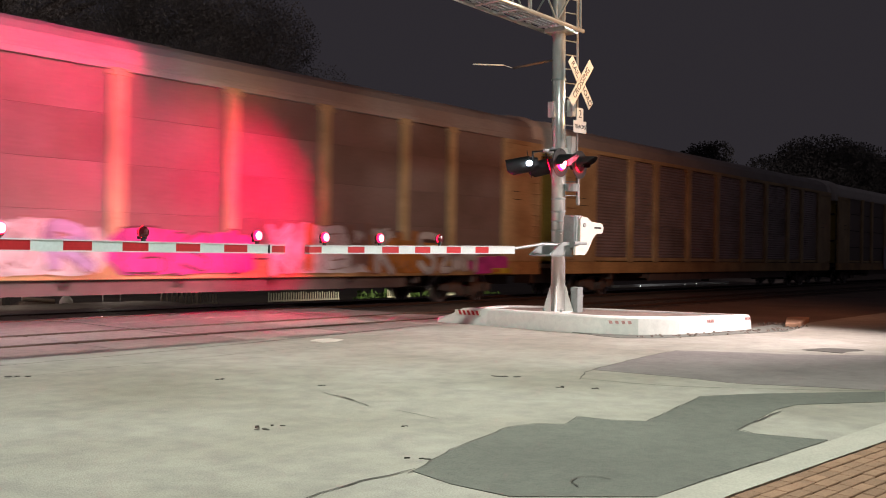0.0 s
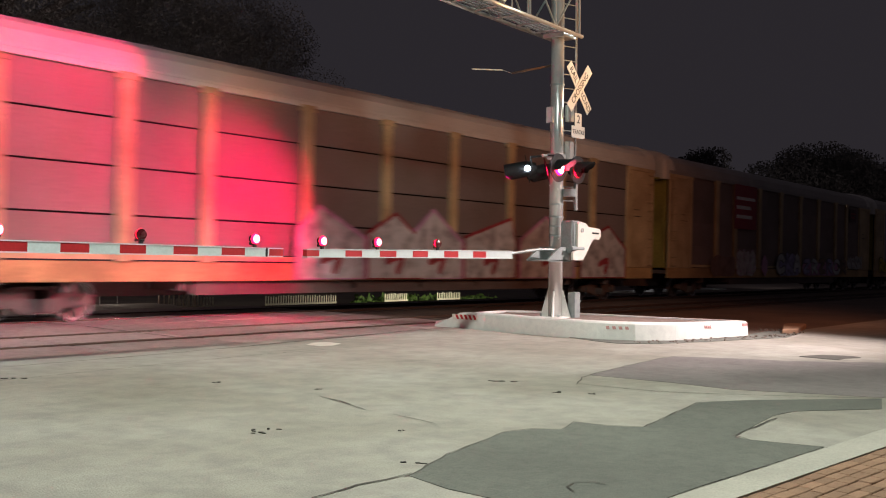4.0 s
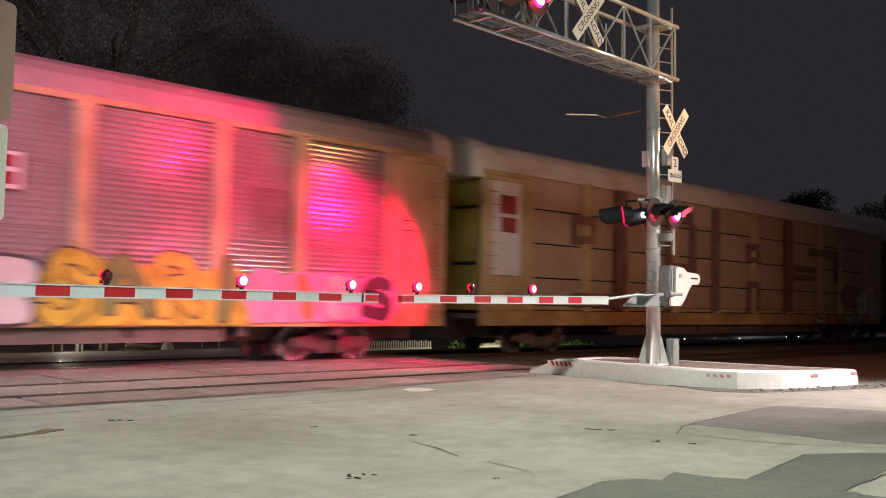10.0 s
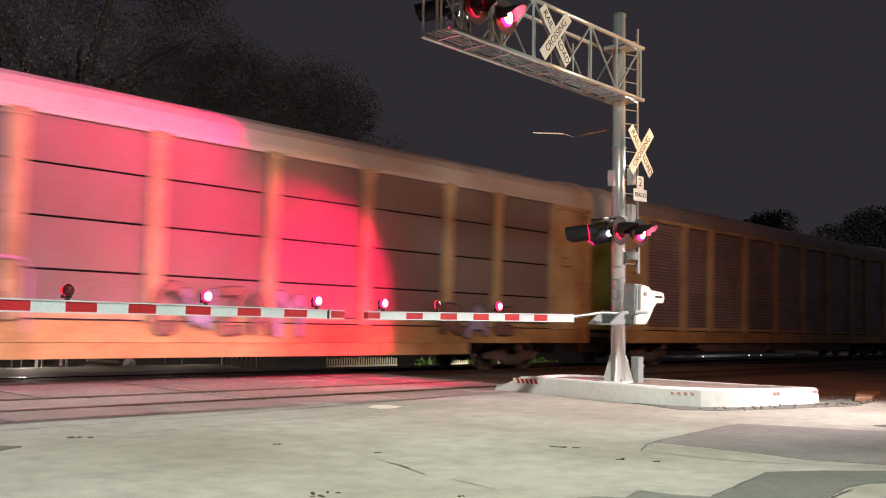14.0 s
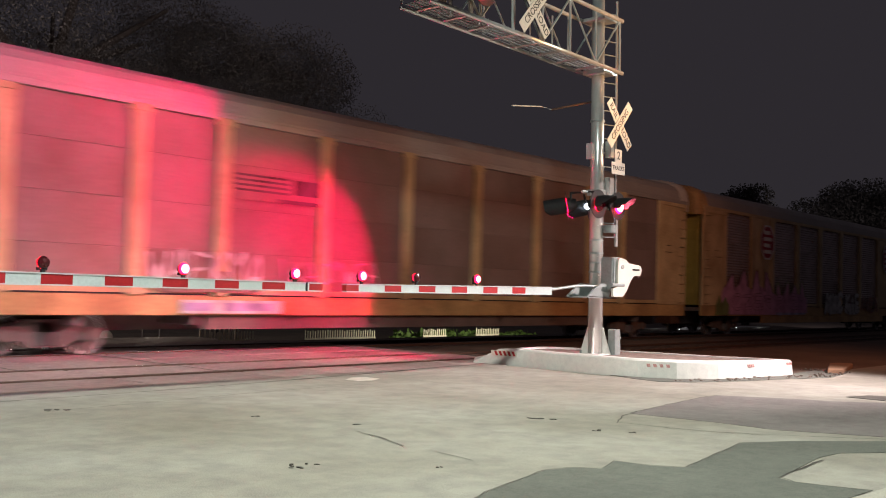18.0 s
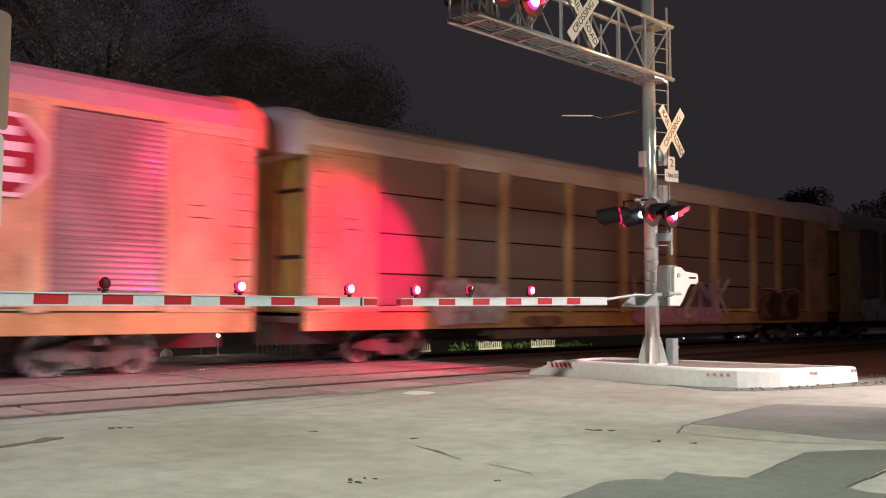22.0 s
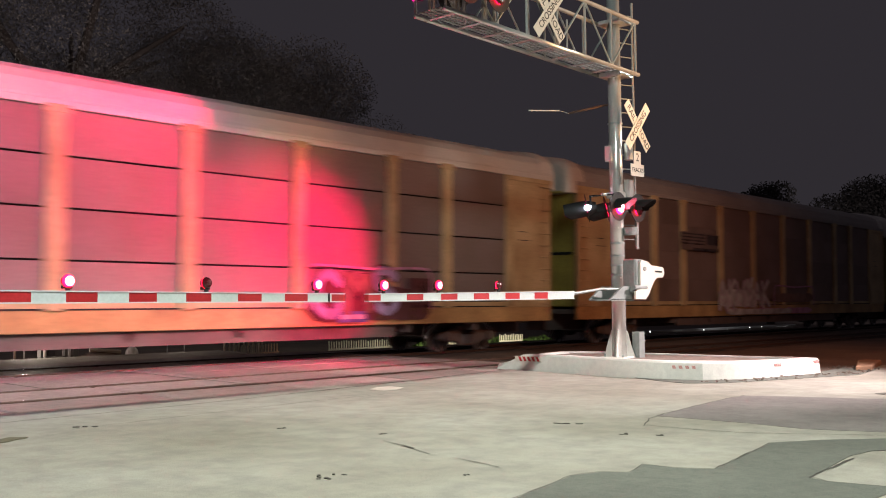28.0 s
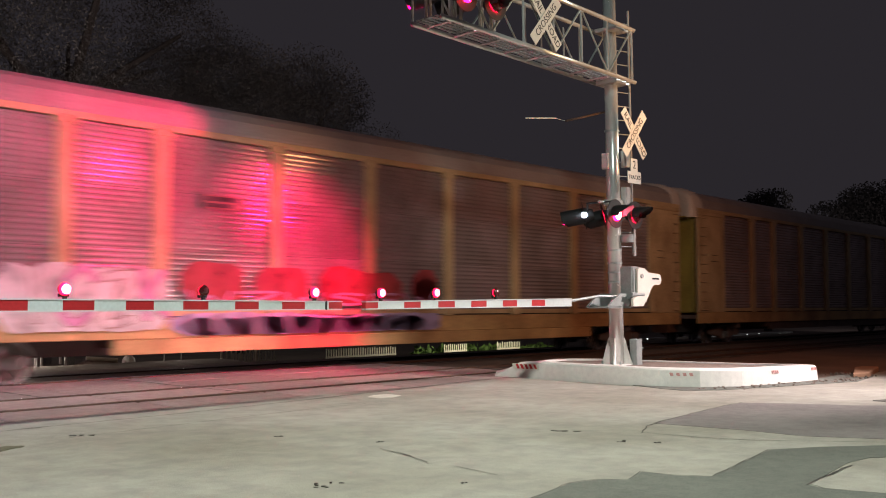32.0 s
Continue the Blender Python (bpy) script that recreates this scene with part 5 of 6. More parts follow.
def g10(car):
    paint(car, -9.4, -6.4, 0.85, 2.15, GW, 103)
    graffiti(car, -9.2, -6.6, 0.9, 2.1, 2, (GW,), GP, 101, 0, 0.0)
    paint(car, -5.9, -4.0, 0.83, 1.15, GN, 109)
    graffiti(car, -1.0, 5.6, 0.9, 2.55, 6, (GV, GW), GP, 102, 0, -0.14)
    paint(car, -0.6, 5.2, 0.84, 1.5, GP, 104)
    paint(car, 7.7, 11.3, 0.85, 2.1, GM, 106, "dark sprayed field")
    frame_line(car, 7.8, 11.2, 1.3, 2.12, GP)
    graffiti(car, 7.9, 11.2, 0.9, 2.0, 4, (GN, GM), GK, 107, 0, 0.04)


def g11(car):
    placard(car, -6.45, -3.7, 3.15, 3.92, YEL, ((0.24, 0.42, 0.2, 0.85), (0.45, 0.60, 0.2, 0.85), (0.63, 0.80, 0.2, 0.85), (0.22, 0.82, 0.04, 0.10)), GN, "yellow sign with dark bars")
    paint(car, -11.2, -8.3, 0.84, 1.95, GW, 113, "worn white sprayed field")
    paint(car, -11.0, -8.6, 0.84, 1.5, GW, 115)
    paint(car, -6.4, -0.8, 1.0, 2.1, GP, 116)
    graffiti(car, -6.6, -3.2, 1.2, 2.35, 4, (GW,), GP, 111, 0, 0.08)
    graffiti(car, -3.2, -0.6, 1.1, 2.1, 3, (GW,), GP, 117, 0, 0.08)
    graffiti(car, -6.0, -2.0, 0.84, 1.35, 5, (GB, GV), GB, 114, 0, 0.0)
    placard(car, -8.0, -3.9, 0.86, 1.02, GW, ((0.02, 0.36, 0.2, 0.8), (0.5, 0.97, 0.2, 0.8)), GP, "white data boards on the sill")
    paint(car, -0.7, 1.5, 1.4, 1.9, GM, 118)
    graffiti(car, -0.6, 1.4, 1.45, 1.88, 4, (GN,), GK, 112, 0, 0.0)
    paint(car, 5.0, 7.8, 1.2, 1.9, GN, 119)


def g12(car):
    placard(car, -8.05, -5.95, 3.0, 4.95, YEL, ((0.28, 0.78, 0.84, 0.89), (0.26, 0.80, 0.74, 0.79), (0.24, 0.82, 0.63, 0.68)), LOGO_BLUE, "yellow sign with blue bars")
    paint(car, 4.6, 8.8, 0.86, 1.9, GM, 123, "dark sprayed field")
    frame_line(car, 4.7, 8.7, 1.2, 2.2, GP)
    graffiti(car, 4.8, 7.6, 0.95, 2.2, 3, (GV, GN), GM, 121, 0, 0.04)
    placard(car, 5.6, 6.5, 0.88, 1.14, GB, ((0.1, 0.9, 0.3, 0.7),), GW, "small blue plate on the sill")
    placard(car, 7.9, 8.7, 1.25, 1.95, GM, (), GK, "black painted square")


def g13(car):
    placard(car, -7.0, -4.2, 3.20, 3.85, BROWN, ((0.0, 0.62, 0.86, 0.94), (0.0, 0.62, 0.68, 0.76), (0.0, 0.62, 0.50, 0.58), (0.0, 0.62, 0.32, 0.40), (0.68, 1.0, 0.36, 0.92), (0.3, 1.0, 0.0, 0.14)), GK, "black striped lettering bars")
    paint(car, -4.2, -0.9, 1.1, 2.0, GW, 132)
    graffiti(car, -4.3, 0.2, 1.0, 2.35, 6, (GW,), GP, 131, 0, 0.0)
    paint(car, 0.4, 4.7, 1.3, 1.75, GN, 136)
    frame_line(car, 0.6, 4.7, 1.2, 2.0, GP)
    paint(car, -3.6, 4.5, 0.83, 1.12, GP, 134)
    paint(car, -3.6, 2.5, 0.83, 1.10, GW, 135)


def g14(car):
    paint(car, -10.0, -6.4, 0.9, 2.4, GW, 145)
    graffiti(car, -9.6, -6.5, 1.0, 2.35, 4, (GW, GP), GN, 143, 0, -0.05)
    for k, (a, b) in enumerate(((-6.3, -4.6), (-4.5, -2.9), (-2.7, 0.0), (0.3, 1.4))):
        paint(car, a, b, 1.42, 2.42, GR, 146 + k, "solid red sprayed block")
        paint(car, a + 0.1, b - 0.1, 1.45, 2.35, GR, 150 + k)
    graffiti(car, -6.2, 1.2, 1.42, 1.8, 6, (GP,), GR, 141, 0, -0.1)
    paint(car, -6.5, 1.5, 0.83, 1.35, GV, 142, "lavender sprayed band")
    paint(car, -6.3, 0.9, 0.83, 1.25, GV, 144)
    placard(car, -5.8, -4.9, 3.46, 3.74, GN, ((0.05, 0.95, 0.55, 0.9), (0.05, 0.8, 0.1, 0.4)), GK, "small dark data board")


TRAIN = (
    (0, "dusty autorack with yellow posts and pale graffiti along its foot", "plain", ROOFD, g0),
    (1, "autorack with ribbed silver sheets and yellow posts", "ribbed", ROOFD, None),
    (2, "pale-roofed autorack with jointed sheets and big white pointed graffiti", "seamed", ROOFL, g2),
    (3, "autorack with a dark red sign and pink graffiti", "plain", ROOFD, g3),
    (4, "ribbed silver autorack with white and green graffiti letters", "ribbed", ROOFD, g4),
    (5, "buff overpainted autorack with brown roller-painted strokes", "cream", ROOFL, g5),
    (6, "pale-roofed autorack with a yellow sign and pink graffiti", "seamed", ROOFL, g6),
    (7, "plain ribbed silver autorack with yellow end bays", "ribbed", ROOFD, None),
    (8, "dusty autorack with black lettering bars and white scrawl", "plain", ROOFD, g8),
    (9, "ribbed autorack with red octagon signs and pink spiky graffiti", "ribbed", ROOFD, g9),
    (10, "pale-roofed jointed autorack with violet graffiti", "seamed", ROOFL, g10),
    (11, "dusty autorack with a yellow sign and pink graffiti", "plain", ROOFD, g11),
    (12, "pale-roofed jointed autorack with a yellow sign", "seamed", ROOFL, g12),
    (13, "dusty autorack with black lettering bars and white bubble graffiti", "plain", ROOFD, g13),
    (14, "ribbed silver autorack with red graffiti along its foot", "ribbed", ROOFD, g14),
    (15, "ribbed silver autorack at the train's rear", "ribbed", ROOFD, None),
    (16, "dusty jointed autorack at the train's rear", "plain", ROOFD, None),
)
for index, label, style, roof, graff in TRAIN:
    autorack(index, label, style, roof, graff)


def car_x(index, t):
    """Where the middle of a car is."""
    return 16.45 + SPEED * (0.78 + 2.315 * index - t) - 14.3 + drift(t)


# ---- beyond the tracks ----
def build_fence():
    f = empty("picket_fence", (0, 30.0, -1.55), "pale picket fence beyond the tracks", "fence")
    me = shared(("picket",), lambda b: box(b, -0.03, 0.03, -0.012, 0.012, 0, 1.24, 0.006), FENCEW)
    for x0, x1 in ((21.0, 23.0), (25.5, 29.5), (32.6, 34.2), (36.4, 38.2)):
        x = x0
        while x < x1:
            part("picket", me, None, f, "", (x, 0, random.uniform(-0.05, 0.02)))
            x += 0.135
        for z in (0.35, 0.9):
            bm = bmesh.new()
            box(bm, x0, x1, 0.012, 0.05, z - 0.04, z + 0.04)
            part("fence_rail", bm, FENCEW, f)


build_fence()


def leaf_cloud(bm, centre, radii, n, size, rng):
    for _ in range(n):
        d = Vector((rng.gauss(0, 1), rng.gauss(0, 1), rng.gauss(0, 1))).normalized() * rng.uniform(0.55, 1.0)
        p = Vector(centre) + Vector((d.x * radii[0], d.y * radii[1], d.z * radii[2]))
        s = size * rng.uniform(0.6, 1.3)
        m = Matrix.Translation(p) @ Euler((rng.uniform(0, 6), rng.uniform(0, 6), rng.uniform(0, 6))).to_matrix().to_4x4()
        vs = [bm.verts.new(m @ Vector(q)) for q in ((-s, -s * 0.5, 0), (s, -s * 0.5, s * 0.1), (s * 0.9, s * 0.5, 0), (-s * 0.8, s * 0.5, s * 0.1))]
        bm.faces.new(vs)


def crown_mesh(clumps, n, size, seed):
    """Many small leaves round the clumps (centre, radius), as one mesh."""
    rng = np.random.default_rng(seed)
    centre = np.array([c for c, r in clumps])
    radius = np.array([r for c, r in clumps])
    k = rng.integers(0, len(clumps), n)
    d = rng.normal(size=(n, 3))
    d /= np.linalg.norm(d, axis=1)[:, None]
    p = centre[k] + d * (radius[k] * rng.uniform(0.3, 1.0, n) ** 0.6)[:, None] * np.array((1, 1, 0.75))
    u = rng.normal(size=(n, 3))
    u /= np.linalg.norm(u, axis=1)[:, None]
    v = np.cross(u, rng.normal(size=(n, 3)))
    v /= np.linalg.norm(v, axis=1)[:, None]
    s = (size * rng.uniform(0.6, 1.3, n))[:, None]
    quad = np.stack((p - u * s, p - v * s * 0.5, p + u * s, p + v * s * 0.5), 1).reshape(-1, 3)
    me = bpy.data.meshes.new("crown")
    me.from_pydata(quad.tolist(), [], np.arange(4 * n).reshape(-1, 4).tolist())
    me.materials.append(LEAF)
    return me


def tree(at, height, spread, seed, leaf=0.3, n=1600):
    rng = random.Random(seed)
    t = empty("tree", at, "dark leafy tree against the night sky", "tree", "trees beyond the tracks")
    bm = bmesh.new()
    rod(bm, (0, 0, 0), (0.2, 0, height * 0.55), height * 0.028, 10, height * 0.016)
    limbs = []
    for k in range(7):
        a = k * 2.4 + rng.uniform(-0.4, 0.4)
        z0 = height * rng.uniform(0.32, 0.55)
        tip = (math.cos(a) * spread * rng.uniform(0.45, 0.75), math.sin(a) * spread * rng.uniform(0.45, 0.75), height * rng.uniform(0.62, 0.88))
        rod(bm, (0.1, 0, z0), tip, height * 0.011, 6, height * 0.004)
        limbs.append(tip)
    part("trunk", bm, BARK, t)
    limbs += [(rng.uniform(-0.3, 0.3) * spread, rng.uniform(-0.3, 0.3) * spread, height * rng.uniform(0.75, 0.92)) for _ in range(6)]
    limbs += [(rng.uniform(-0.95, 0.95) * spread, rng.uniform(-0.8, 0.8) * spread, height * rng.uniform(0.36, 0.80)) for _ in range(12)]
    part("crown", crown_mesh([(tip, spread * rng.uniform(0.26, 0.42)) for tip in limbs], n, leaf, seed), None, t)


tree((112, 50, -1.6), 17.2, 6.0, 1, 0.20, 14000)
tree((138, 45, -1.6), 20.0, 10.0, 2, 0.20, 26000)
tree((160, 47, -1.6), 21.0, 10.0, 3, 0.20, 26000)
tree((185, 52, -1.6), 22.0, 11.0, 4, 0.20, 26000)
tree((8, 44, -1.6), 25.0, 10.0, 5, 0.06, 150000)
tree((22, 46, -1.6), 26.0, 10.0, 6, 0.06, 150000)
tree((36, 50, -1.6), 21.0, 9.0, 7, 0.06, 120000)


def build_hedge():
    rng = random.Random(9)
    for x, y, w, h in ((34.5, 32, 2.2, 0.75), (38.5, 32.4, 2.0, 0.7), (42.0, 32, 1.8, 0.65), (47.5, 31.5, 1.5, 0.5)):
        b = empty("shrub", (x, y, -1.6), "lit green shrub by the fence beyond the tracks", "shrub", "shrubs beyond the tracks")
        bm = bmesh.new()
        for k in range(5):
            rod(bm, (0, 0, 0), (rng.uniform(-0.6, 0.6) * w, rng.uniform(-0.3, 0.3), h * 1.1), 0.02, 5, 0.01)
        part("stems", bm, BARK, b)
        bm = bmesh.new()
        for k in range(5):
            leaf_cloud(bm, ((k - 2) * w * 0.36, rng.uniform(-0.2, 0.2), h * 0.8), (w * 0.35, 0.6, h * 0.75), 140, 0.10, rng)
        part("leaves", bm, BUSHL, b)


build_hedge()


TAR = mat("tar", (0.095, 0.088, 0.078), 0.8, 0, 0.4, 4, 40, 0.3)
MUD = mat("mud", (0.16, 0.145, 0.10), 0.9, 0, 0.5, 6, 40, 0.5)
PALE = mat("pale_road_stain", (0.62, 0.58, 0.52), 0.8, 0, 0.2, 4, 40, 0.2)


def ribbon(bm, pts, w, z, rng, wob=0.012):
    """A thin uneven strip along pts, on the road."""
    fine = []
    for (x0, y0), (x1, y1) in zip(pts, pts[1:]):
        k = max(2, int(math.hypot(x1 - x0, y1 - y0) / 0.12))
        fine += [(x0 + (x1 - x0) * i / k + rng.uniform(-wob, wob), y0 + (y1 - y0) * i / k + rng.uniform(-wob, wob)) for i in range(k)]
    fine.append(pts[-1])
    rows = []
    for i, (x, y) in enumerate(fine):
        a, b = fine[max(0, i - 1)], fine[min(len(fine) - 1, i + 1)]
        d = Vector((b[0] - a[0], b[1] - a[1]))
        d = d.normalized() if d.length > 0 else Vector((1, 0))
        h = w * rng.uniform(0.35, 1.0) / 2
        rows.append((bm.verts.new((x - d.y * h, y + d.x * h, z)), bm.verts.new((x + d.y * h, y - d.x * h, z))))
    for p, q in zip(rows, rows[1:]):
        bm.faces.new((p[0], p[1], q[1], q[0]))


def scrap(bm, x, y, lx, ly, h, ang, rng):
    """A low irregular lump."""
    n = 11
    pts = []
    for i in range(n):
        a = math.tau * i / n
        r = rng.uniform(0.45, 1.05)
        px, py = math.cos(a) * lx * r, math.sin(a) * ly * r
        c, s_ = math.cos(ang), math.sin(ang)
        pts.append((x + px * c - py * s_, y + px * s_ + py * c))
    prism(bm, pts, -0.01, h)


def build_road_marks():
    rng = random.Random(5)
    cracks = (
        ([(-2, 11.2), (3.0, 11.25), (6.96, 11.39), (7.96, 11.46), (9.04, 11.58)], 0.035, "faint seam across the road before the rails"),
        ([(9.04, 11.58), (10.27, 11.73), (12.33, 11.97), (14.08, 12.21), (15.2, 12.3)], 0.06, "dark tarred seam across the road before the rails"),
        ([(9.47, 17.64), (9.63, 16.54), (9.59, 15.51), (9.62, 15.02)], 0.10, "tarred joint between the crossing panels"),
        ([(9.62, 14.85), (9.62, 13.5)], 0.09, "tarred joint between the crossing panels"),
        ([(6.87, 16.48), (6.9, 15.27), (6.93, 15.02)], 0.09, "tarred joint between the crossing panels"),
        ([(11.75, 19.2), (11.6, 18.6), (11.44, 17.95)], 0.10, "tarred joint between the crossing panels"),
        ([(6.74, 6.92), (6.72, 6.78), (6.65, 6.55)], 0.03, ""), ([(6.5, 5.86), (6.47, 5.63), (6.41, 5.28)], 0.016, ""),
        ([(3.6, 4.1), (4.1, 4.19), (4.36, 4.21), (4.59, 4.18), (4.84, 4.18)], 0.022, ""), ([(9.62, 5.81), (10.22, 6.1), (10.56, 6.16)], 0.03, ""),
        ([(9.68, 5.82), (9.7, 5.53), (9.75, 5.16)], 0.022, ""), ([(9.01, 3.26), (8.52, 3.23), (7.78, 3.17)], 0.03, ""),
        ([(7.8, 3.15), (7.72, 3.0), (7.78, 2.72), (7.87, 2.46)], 0.02, ""), ([(9.72, 5.25), (9.89, 4.71), (10.23, 4.2), (10.66, 3.61), (11.2, 2.95)], 0.025, ""),
        ([(5.0, 10.2), (7.51, 10.47), (9.04, 10.56), (10.13, 10.53)], 0.02, ""), ([(6.79, 7.13), (6.64, 6.57), (6.5, 6.2)], 0.015, ""),
        ([(4.7, 4.12), (5.49, 4.40), (6.53, 4.63), (6.83, 4.55), (6.98, 4.36), (7.4, 4.49), (7.44, 4.17), (7.61, 3.92), (8.53, 4.07), (9.4, 4.22)], 0.02, "dark edge of the asphalt patch"),
        ([(10.55, 6.18), (11.56, 6.34), (13.08, 6.52), (13.67, 6.53)], 0.03, "dark edge of the faded patch"),
        ([(5.3, 2.625), (6.5, 2.56), (7.87, 2.43)], 0.018, "dark joint along the kerb"),
    )
    for pts, w, lab in cracks:
        bm = bmesh.new()
        ribbon(bm, pts, w, 0.0065, rng, min(0.012, w * 0.6))
        thing("road_crack", bm, TAR, lab or "thin dark crack in the worn asphalt", "road crack", "cracks in the road", "structure")
    for x, y, lx, ly, h, a in ((5.08, 6.09, 0.05, 0.02, 0.012, 0.9), (5.06, 5.98, 0.06, 0.02, 0.012, 2.4), (5.26, 6.02, 0.07, 0.014, 0.014, 2.2), (5.10, 4.38, 0.09, 0.014, 0.014, 2.3), (9.19, 6.56, 0.16, 0.03, 0.015, 2.2),
                               (8.9, 5.61, 0.04, 0.03, 0.012, 0.0), (9.1, 5.29, 0.04, 0.03, 0.012, 0.0), (5.21, 10.32, 0.14, 0.04, 0.015, 2.5), (6.66, 8.62, 0.03, 0.03, 0.01, 0.0), (7.11, 7.51, 0.04, 0.03, 0.01, 0.0), (5.96, 5.28, 0.03, 0.02, 0.01, 0.0)):
        bm = bmesh.new()
        for q in range(3):
            scrap(bm, x + (q - 1) * lx * 0.75 * math.cos(a) + rng.uniform(-0.02, 0.02), y + (q - 1) * lx * 0.75 * math.sin(a) + rng.uniform(-0.02, 0.02), lx * rng.uniform(0.22, 0.5), ly * rng.uniform(0.7, 1.2), h * rng.uniform(0.4, 0.9), a + rng.uniform(-0.5, 0.5), rng)
        thing("litter", bm, TAR, "small dark scrap lying on the asphalt", "litter", "litter on the road")
    bm = bmesh.new()
    prism(bm, [(3.95, 9.88), (4.08, 9.93), (4.16, 10.02), (4.29, 10.10), (4.33, 10.02), (4.42, 9.97), (4.36, 9.90), (4.24, 9.87), (4.13, 9.78), (3.98, 9.79), (3.8, 9.70), (3.6, 9.68), (3.5, 9.72), (3.68, 9.80)], -0.01, 0.008)
    thing("road_patch", bm, MUD, "small muddy brown patch in the road", "road patch", "road patches", "structure")
    bm = bmesh.new()
    prism(bm, [(10.45, 11.28), (10.75, 11.45), (11.0, 11.42), (11.02, 11.1), (10.7, 10.95), (10.45, 11.0)], -0.01, 0.007)
    thing("road_patch", bm, PALE, "small pale concrete spot in the road", "road patch", "road patches", "structure")
    bm = bmesh.new()
    prism(bm, [(15.3, 5.19), (15.6, 5.12), (15.89, 5.03), (16.1, 4.6), (15.94, 4.45), (15.6, 4.6), (15.25, 4.57)], -0.01, 0.008)
    thing("road_patch", bm, TAR, "dark broken hole in the street", "road patch", "road patches", "structure")
    bm = bmesh.new()
    ribbon(bm, [(5.16, 3.12), (5.24, 3.22), (5.38, 3.25), (5.48, 3.18), (5.47, 3.06)], 0.014, 0.011, rng, 0.0)
    thing("manhole_rim", bm, TAR, "curved rim of a buried manhole cover in the patch", "manhole", kind="structure")
    # broken asphalt along the island's foot
    bm = bmesh.new()
    pts = [(15.25, 9.2), (15.02, 8.69), (14.95, 8.2), (15.4, 7.8), (16.04, 7.50), (16.9, 7.25), (17.94, 7.05), (18.9, 6.75), (20.5, 6.9), (20.6, 7.6), (18.9, 7.5), (17.5, 7.6), (16.4, 7.85), (15.75, 8.3), (15.4, 8.9), (15.34, 9.5)]
    prism(bm, [(x + rng.uniform(-0.05, 0.05), y + rng.uniform(-0.05, 0.05)) for x, y in pts], -0.01, 0.009)
    thing("road_patch", bm, PATCH, "crumbled dark asphalt along the island's foot", "road patch", "road patches", "structure")
    bm = bmesh.new()
    for k in range(160):
        i = rng.randrange(3, 9)
        a, b = pts[i], pts[i + 1] if i < 9 else pts[i]
        u = rng.random()
        scrap(bm, a[0] + (b[0] - a[0]) * u + rng.uniform(-0.12, 0.35), a[1] + (b[1] - a[1]) * u + rng.uniform(0.0, 0.4), rng.uniform(0.01, 0.04), rng.uniform(0.01, 0.03), rng.uniform(0.015, 0.04), rng.uniform(0, 3), rng)
    thing("gravel", bm, BALLAST, "loose dark gravel along the island's foot", "gravel", kind="stuff")
    # a low painted stop beside the island
    bm = bmesh.new()
    prism(bm, [(19.9, 7.12), (20.3, 6.95), (22.4, 7.45), (22.3, 7.75), (21.9, 7.8)], -0.02, 0.10)
    bmesh.ops.bevel(bm, geom=list(bm.edges), offset=0.02, segments=1, affect="EDGES")
    thing("kerb_stone", bm, mat("orange_painted_concrete", (0.36, 0.21, 0.13), 0.8, 0, 0.4, 2, 30, 0.3), "low orange-painted concrete kerb stone beside the island", "kerb stone")


build_road_marks()


